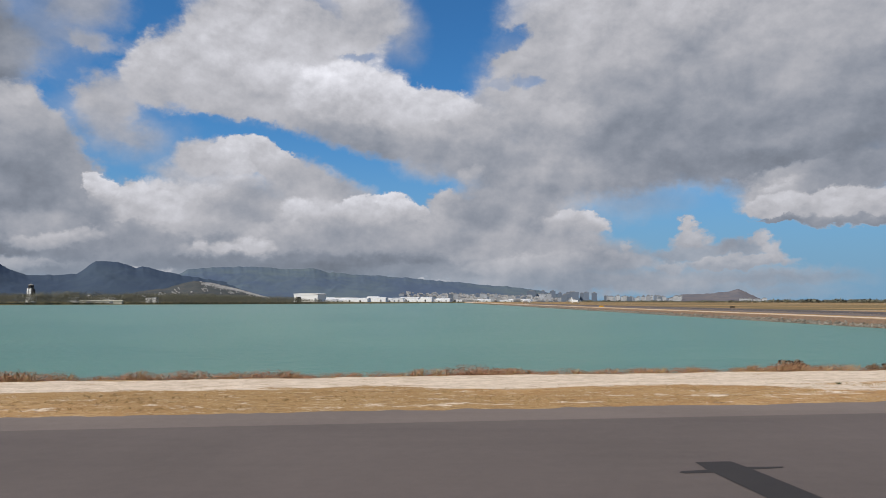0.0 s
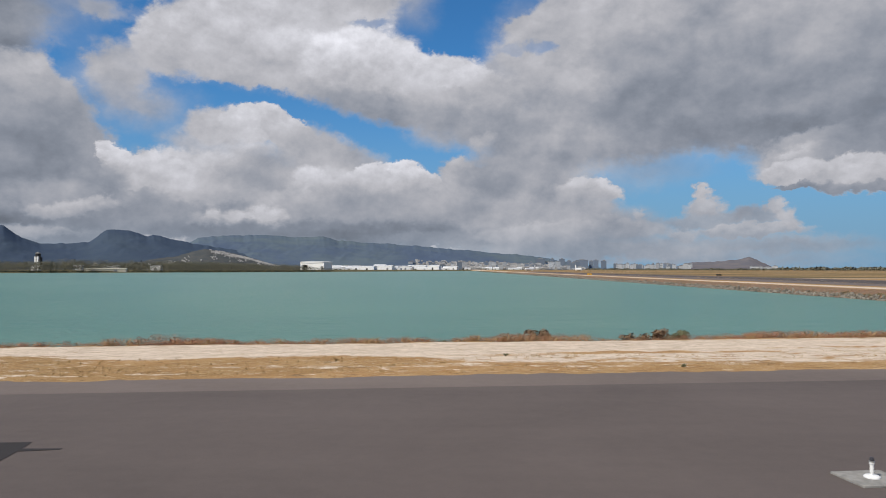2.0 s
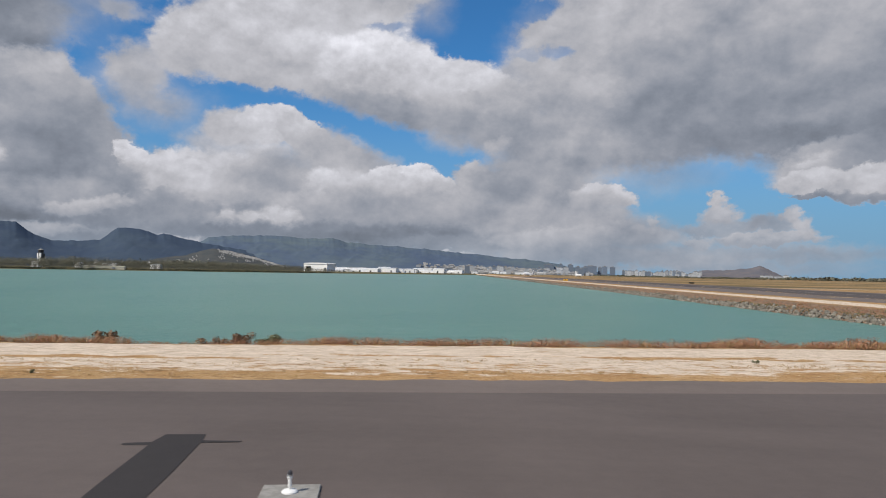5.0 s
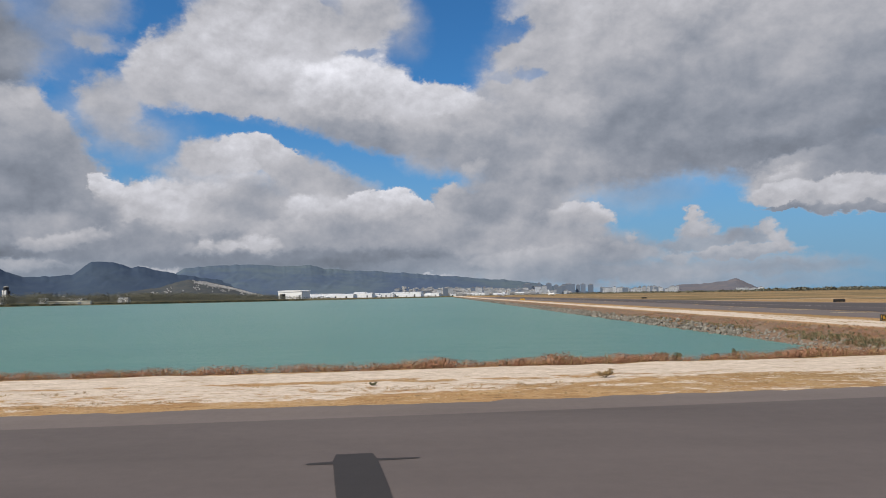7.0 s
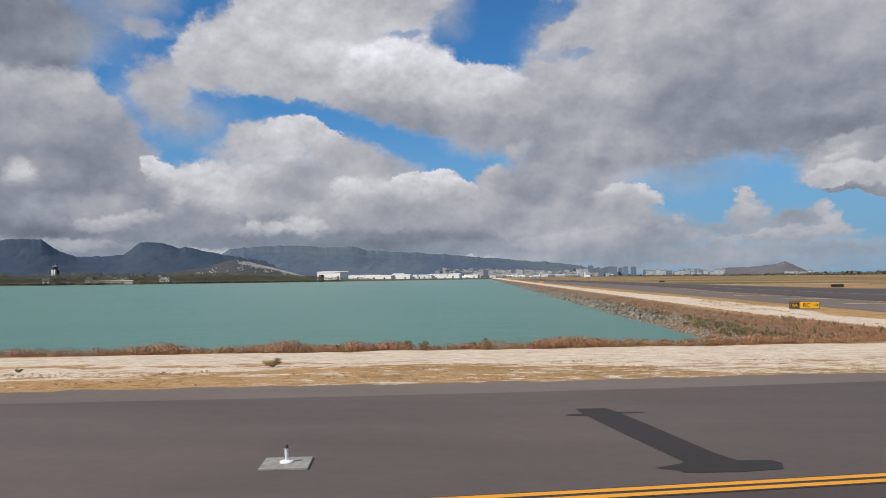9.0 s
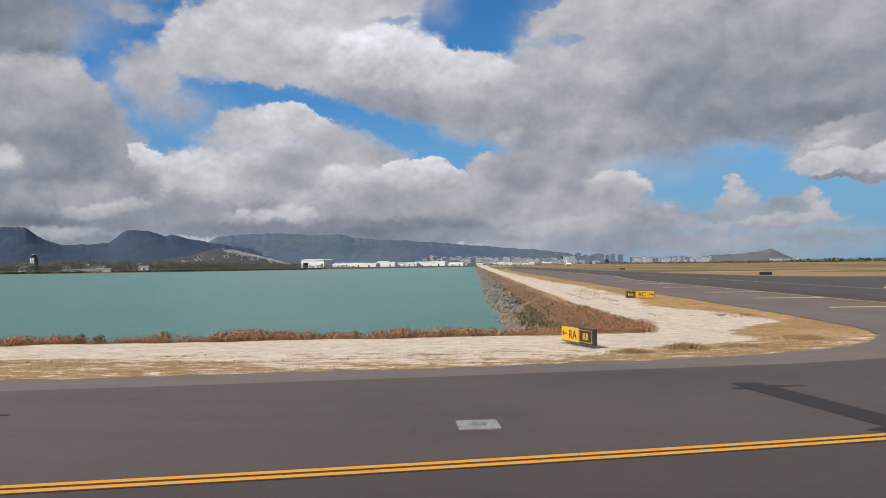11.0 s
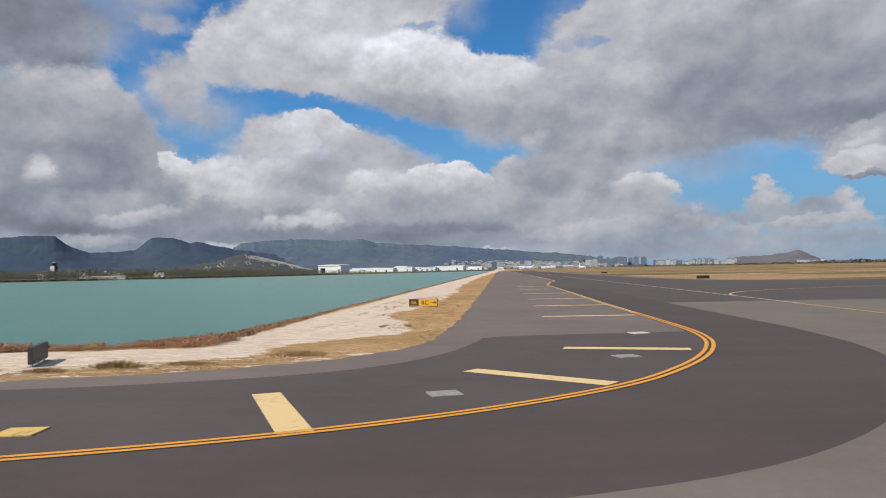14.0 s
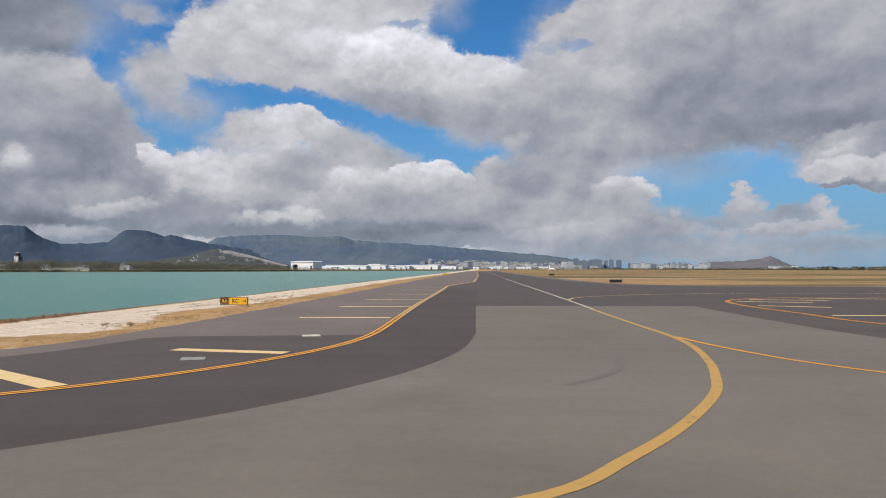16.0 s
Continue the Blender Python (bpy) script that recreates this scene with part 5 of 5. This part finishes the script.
# ---------------------------------------------------------------- aircraft far off
def airliner(x, y, turn, label, colour):
    a = thing("airliner", label, "airplane", (x, y, 0.0), turn, "airliners")
    bm = bmesh.new()
    lathe(bm, [(0.05, -19.5), (0.9, -18.9), (1.6, -17.6), (1.95, -15.5), (2.0, -13), (2.0, 9), (1.7, 13), (1.0, 17), (0.35, 19.5)], 20, "Y")
    part("fuselage", bm, M_WHITE, a).matrix_basis = pose(0, 0, 3.6)
    for s in (-1, 1):
        for name, pts, z in (("wing", ((s * 1.6, -4), (s * 17, 4.5), (s * 17, 6), (s * 1.6, 3)), 3.0), ("tailplane", ((s * 0.6, 15), (s * 6.8, 18.2), (s * 6.8, 19.4), (s * 0.6, 18.4)), 4.6)):
            bm = bmesh.new()
            low = [bm.verts.new((p[0], p[1], z + abs(p[0]) * 0.08)) for p in pts]
            made = bmesh.ops.extrude_face_region(bm, geom=[bm.faces.new(low)])
            bmesh.ops.translate(bm, vec=(0, 0, 0.32), verts=[v for v in made["geom"] if isinstance(v, bmesh.types.BMVert)])
            part(name, bm, M_WHITE, a)
        part("engine", lathe(bmesh.new(), [(0.8, -2.2), (1.05, -1.6), (1.05, 0.8), (0.55, 2.2)], 14, "Y"), colour, a).matrix_basis = pose(s * 5.6, -2.6, 2.0)
        part("main_gear", tube(bmesh.new(), (s * 2.8, 1.5, 0.0), (s * 2.8, 1.5, 3.0), 0.45, 0.2), M_TYRE, a)
    bm = bmesh.new()
    side = [bm.verts.new((-0.2, p[0], p[1])) for p in ((11.5, 5.2), (16.5, 11.8), (19.2, 11.8), (18.6, 5.0))]
    made = bmesh.ops.extrude_face_region(bm, geom=[bm.faces.new(side)])
    bmesh.ops.translate(bm, vec=(0.4, 0, 0), verts=[v for v in made["geom"] if isinstance(v, bmesh.types.BMVert)])
    part("fin", bm, colour, a, "tall coloured tail fin")
    part("nose_gear", tube(bmesh.new(), (0, -14.5, 0), (0, -14.5, 2.2), 0.35, 0.15), M_TYRE, a)


airliner(150, 1266, -35, "white jet airliner turning at the far end of the taxiway", M_WHITE)
airliner(253, 1370, 8, "white jet airliner taxiing beyond the grass", M_WHITE)

# ---------------------------------------------------------------- scrub, stones and grass
def height_at(x, y):
    return ground_height(np.asarray(x, float), np.asarray(y, float))[0]


def tufts(name, x, y, z, tall, count, mat, label, category, lean=0.5, wide=0.12, spread=0.25):
    n = len(x)
    root = np.repeat(np.stack([x, y, z], 1), count, 0)
    h = np.repeat(tall, count) * rng.uniform(0.45, 1.1, n * count)
    a = rng.uniform(0, 2 * np.pi, n * count)
    r = rng.random(n * count) * spread * np.repeat(tall, count) * 2
    root[:, 0] += np.cos(a) * r
    root[:, 1] += np.sin(a) * r
    b = rng.uniform(0, 2 * np.pi, n * count)
    tip = root + np.stack([np.cos(b) * lean * h, np.sin(b) * lean * h, h], 1)
    w = h * wide
    side = np.stack([-np.sin(b + 0.6) * w, np.cos(b + 0.6) * w, 0 * w], 1)
    low = root - np.array([0, 0, 0.04])
    mid = (root + tip) / 2 + side * 0.8
    verts = np.stack([low - side * 0.5, low + side * 0.5, mid, tip], 1).reshape(-1, 3)
    k = np.arange(n * count)[:, None] * 4
    faces = np.concatenate([k + np.array([0, 1, 2]), k + np.array([0, 2, 3])])
    ob = mesh_part(name, verts.tolist(), faces.tolist(), mat)
    return tagged(ob, label, category, kind="stuff")


def bank_points(n, x0, x1, near, far, seed):
    s = rng.uniform(x0, x1, n)
    v = rng.uniform(near, far, n)
    x, y = s * CT - v * ST, s * ST + v * CT
    return s, v, x, y


# russet scrub along the crest of the lagoon bank
s, v, x, y = bank_points(13000, -75, 108, 37.5, 41.8, 1)
keep = (upright(x, y) < 101.5) & (fractal(s / 3.0, v / 1.5, 17) > 0.20 + 0.06 * np.abs(v - 38.8))
s, v, x, y = s[keep], v[keep], x[keep], y[keep]
lush = fractal(s / 6.0, s * 0, 19, 3)
rise = (0.45 + 1.1 * fractal(s / 1.3, v / 1.3, 57, 3)) * (0.36 + 0.60 * lush ** 1.5) + 0.16 * ease(40, 90, s) * lush
soup("scrub", np.stack([x, y, height_at(x, y) + 0.38 * rise], 1), rise, 64, (0.75, 0.75, 0.46), M_RUST, "dry russet scrub along the lagoon bank", "scrub", flat=0.052)
pick = rng.random(len(x)) < 0.24
tufts("dry_grass", x[pick], y[pick], height_at(x[pick], y[pick]), rise[pick] * 0.85, 10, M_STRAW, "straw-coloured dry grass in the bank scrub", "grass", 0.8, 0.05, 0.4)
# the same scrub on the causeway slope
y = np.concatenate([rng.uniform(52, 150, 9000), rng.uniform(150, 420, 5000)])
u = rng.uniform(95.2, 101.2, len(y))
x = u - LEAN * (y - 60)
keep = (across(x, y) > 37.6) & (fractal(y / 4.0, u / 1.3, 23) > 0.30 + 0.07 * np.clip(97.0 - u, 0, 2) + 0.04 * ease(70, 110, y)) & (u < 101.2 - 0.5 * ease(62, 85, y))
x, y = x[keep], y[keep]
rise = (0.18 + 0.40 * fractal(x / 2, y / 4, 29)) * (1 - 0.45 * ease(66, 100, y)) * (1 - 0.5 * ease(99.0, 100.6, u[keep]) * ease(66, 90, y))
soup("scrub", np.stack([x, y, height_at(x, y) + 0.3 * rise], 1), rise, 46, (1.0, 1.0, 0.42), M_RUST, "dry russet scrub on the causeway slope", "scrub", flat=0.072)
pick = rng.random(len(x)) < 0.05
tufts("dry_grass", x[pick], y[pick], height_at(x[pick], y[pick]), rise[pick] * 1.1, 8, M_STRAW, "straw-coloured dry grass on the causeway slope", "grass", 0.6, 0.14)
pick = rng.random(len(x)) < 0.05 + 0.5 * (upright(x, y) < 97.3)
tufts("weeds", x[pick], y[pick], height_at(x[pick], y[pick]), rise[pick] * 1.05, 8, M_LEAF, "olive green weeds on the causeway slope", "weeds", 0.6, 0.2)
# short straw beside the asphalt
s, v, x, y = bank_points(9000, -70, 112, 25.6, 31.5, 2)
keep = (fractal(s / 5.0, v / 0.8, 37) > 0.50) & (upright(x, y) < 110) & (v > np.interp(s, [-60, 0, 36, 72, 90, 112], [26.9, 26.7, 26.0, 25.7, 26.2, 28.5]))
tufts("dry_grass", x[keep], y[keep], height_at(x[keep], y[keep]), rng.uniform(0.03, 0.09, keep.sum()), 7, M_STRAW, "short dry straw beside the taxiway shoulder", "grass", 0.9, 0.14, 0.8)
y = np.concatenate([rng.uniform(46, 120, 5000), rng.uniform(120, 300, 2500)])
u = rng.uniform(103, 113.2, len(y))
x = u - LEAN * (y - 60)
keep = (fractal(y / 5.0, u / 1.2, 43) > 0.50 + 0.03 * np.clip(108 - u, 0, 4)) & (across(x, y) > 29) & (np.hypot(x - 105.5, y - 56.5) > 5) & (x < np.interp(y, [40, 44.4, 48, 52, 60], [103, 108, 111, 112.6, 113.2]))
tufts("dry_grass", x[keep], y[keep], height_at(x[keep], y[keep]), rng.uniform(0.04, 0.11, keep.sum()), 7, M_STRAW, "short dry straw between the track and the long taxiway", "grass", 0.9, 0.14, 0.8)


def shrub(x, y, tall, mat, label, seed, wide=1.0, leaves=95):
    local = np.random.default_rng(seed)
    z = float(height_at(x, y))
    b = thing("shrub", label, "shrub", (x, y, z - 0.03), 0, "low shrubs by the track")
    bm = bmesh.new()
    tips = []
    for k in range(9):
        a, r = local.uniform(0, 2 * math.pi), local.uniform(0.15, 0.55) * tall * wide
        tip = Vector((math.cos(a) * r, math.sin(a) * r, tall * local.uniform(0.45, 0.85)))
        knee = tip * 0.45 + Vector((0, 0, tall * 0.08))
        tube(bm, (0, 0, -0.05), knee, 0.022 * tall, 0.015 * tall, 5)
        tube(bm, knee, tip, 0.015 * tall, 0.006 * tall, 5)
        tips.append(tip)
    part("stems", bm, M_BARK, b)
    centres = np.array([list(t) for t in tips] + [list(t * 0.7) for t in tips])
    soup("foliage", centres, np.full(len(centres), tall), leaves, (0.20 * wide, 0.20 * wide, 0.16), mat, "", "", b, 0.052)
    return b


shrub(21.3, 43.6, 1.35, M_BROWN, "brown drying shrub on the bank", 3, 1.1)
shrub(21.0, 43.2, 0.7, M_LEAF, "dark leggy shrub on the bank", 5, 0.8)
shrub(27.0, 44.6, 1.0, M_BROWN, "brown drying shrub on the bank", 7, 1.3)
shrub(28.3, 44.9, 1.25, M_BROWN, "brown drying shrub on the bank", 9, 1.2)
shrub(29.9, 45.4, 1.2, M_LEAF, "dull green rounded shrub on the bank", 11, 1.5)
shrub(25.5, 30.3, 0.17, M_LEAF, "small dark weed in the coral sand", 13, 1.2)
shrub(65.0, 39.9, 0.46, M_STRAW, "low olive-brown shrub on the coral track", 15, 1.5)
shrub(54.4, 38.0, 0.22, M_LEAF, "small dark weed in the coral sand", 17, 1.4)
shrub(18.7, 34.0, 0.15, M_LEAF, "small dark weed in the coral sand", 19, 1.4)
for mx, my, rx, ry, hi, mat, label in ((100.9, 43.4, 1.1, 0.5, 0.30, M_STRAW, "mound of straw-coloured dry grass behind the sign"), (98.2, 42.4, 0.8, 0.3, 0.14, M_STRAW, "low tuft of straw-coloured dry grass"),
                                       (107.8, 47.4, 1.5, 0.9, 0.20, M_STRAW, "mound of olive-brown dry grass by the asphalt"), (103.6, 44.3, 0.9, 0.3, 0.12, M_STRAW, "low tuft of straw-coloured dry grass")):
    q = rng.normal(size=(90, 2)) * 0.55
    px, py = mx + q[:, 0] * rx, my + q[:, 1] * ry
    tufts("grass_mound", px, py, height_at(px, py), hi * np.exp(-0.8 * (q ** 2).sum(1)) + 0.05, 16, mat, label, "grass", 0.9, 0.05, 0.6)
shrub(110.6, 63.2, 0.3, M_STRAW, "mat of dull straw-coloured weeds by the asphalt", 27, 3.0)
shrub(108.8, 63.0, 0.24, M_STRAW, "mat of dull straw-coloured weeds by the asphalt", 29, 2.6)
for k in range(62):
    sx = rng.uniform(74, 101) if k > 12 else rng.uniform(-40, 62)
    p = plan(sx, rng.uniform(38.4, 40.6))
    if upright(p.x, p.y) > 98.5:
        continue
    shrub(p.x, p.y, rng.uniform(0.50, 0.85) * (0.72 if k < 13 else 1), M_LEAF, "leggy green weed standing above the scrub", 100 + k, rng.uniform(0.5, 0.9), 44)


# rubble at the foot of the causeway
def rubble():
    heap = thing("riprap", "grey and white rubble stones at the causeway foot", "rocks")
    forms = []
    for k in range(8):
        bm = bmesh.new()
        bmesh.ops.create_icosphere(bm, subdivisions=1, radius=1)
        stretch = Vector(rng.uniform(0.6, 1.2, 3))
        for w in bm.verts:
            w.co = Vector((w.co.x * stretch.x, w.co.y * stretch.y, w.co.z * stretch.z * 0.8)) * rng.uniform(0.75, 1.2)
        me = bpy.data.meshes.new("stone")
        bm.to_mesh(me)
        bm.free()
        me.materials.append(M_ROCK)
        forms.append(me)

    def spot(y0, y1):
        y = rng.uniform(y0, y1)
        u = rng.triangular(92.6, 94.4, 97.0)
        return u - LEAN * (y - 60), y
    for _ in range(300):
        x, y = spot(56, 96)
        if across(x, y) < 43:
            x, y = spot(72, 96)
        ob = new("stone", forms[int(rng.integers(8))])
        size = rng.uniform(0.08, 0.24)
        ob.parent = heap
        ob.matrix_basis = Matrix.LocRotScale((x, y, float(height_at(x, y)) + size * 0.25), Euler(rng.uniform(0, 6, 3)), (size,) * 3)
    verts, faces = [], []
    for k in range(3600):
        x, y = spot(96, 420) if k < 2500 else spot(420, 1100)
        form = forms[int(rng.integers(8))]
        size = rng.uniform(0.15, 0.45) * (1 if k < 2500 else 1.6)
        turn = Euler(rng.uniform(0, 6, 3)).to_matrix() * size
        base = len(verts)
        at = Vector((x, y, float(height_at(x, y)) + size * 0.25))
        verts.extend([tuple(turn @ w.co + at) for w in form.vertices])
        faces.extend([[base + i for i in f.vertices] for f in form.polygons])
    tagged(mesh_part("rubble", verts, faces, M_ROCK, heap), kind="stuff")


rubble()


# dark rubber marks on the old asphalt
for marks in (((145.0, 47.0), (144.6, 44.2), (143.6, 41.8), (142.0, 39.6)),):
    curve = smooth_curve(marks, 0.4)
    structure(strip("tyre_mark", [Vector((q.x - 4.3, q.y)) for q in curve], 0, 0.32, 0.047, M_SCUFF), "faint dark rubber mark on grey asphalt", "tyre mark")

# hairline cracks in the newest asphalt
for k in range(9):
    cs, cv = rng.uniform(74, 104), rng.uniform(6.4, 9.6)
    pts = []
    for j in range(7):
        pts.append(plan(cs + j * 1.1, cv + 0.25 * math.sin(1.7 * j + k) + rng.uniform(-0.2, 0.2)))
    structure(strip("crack", smooth_curve(pts, 0.3), 0, 0.03, 0.0475, M_BLACK_PAINT), "thin dark crack in new asphalt", "crack")
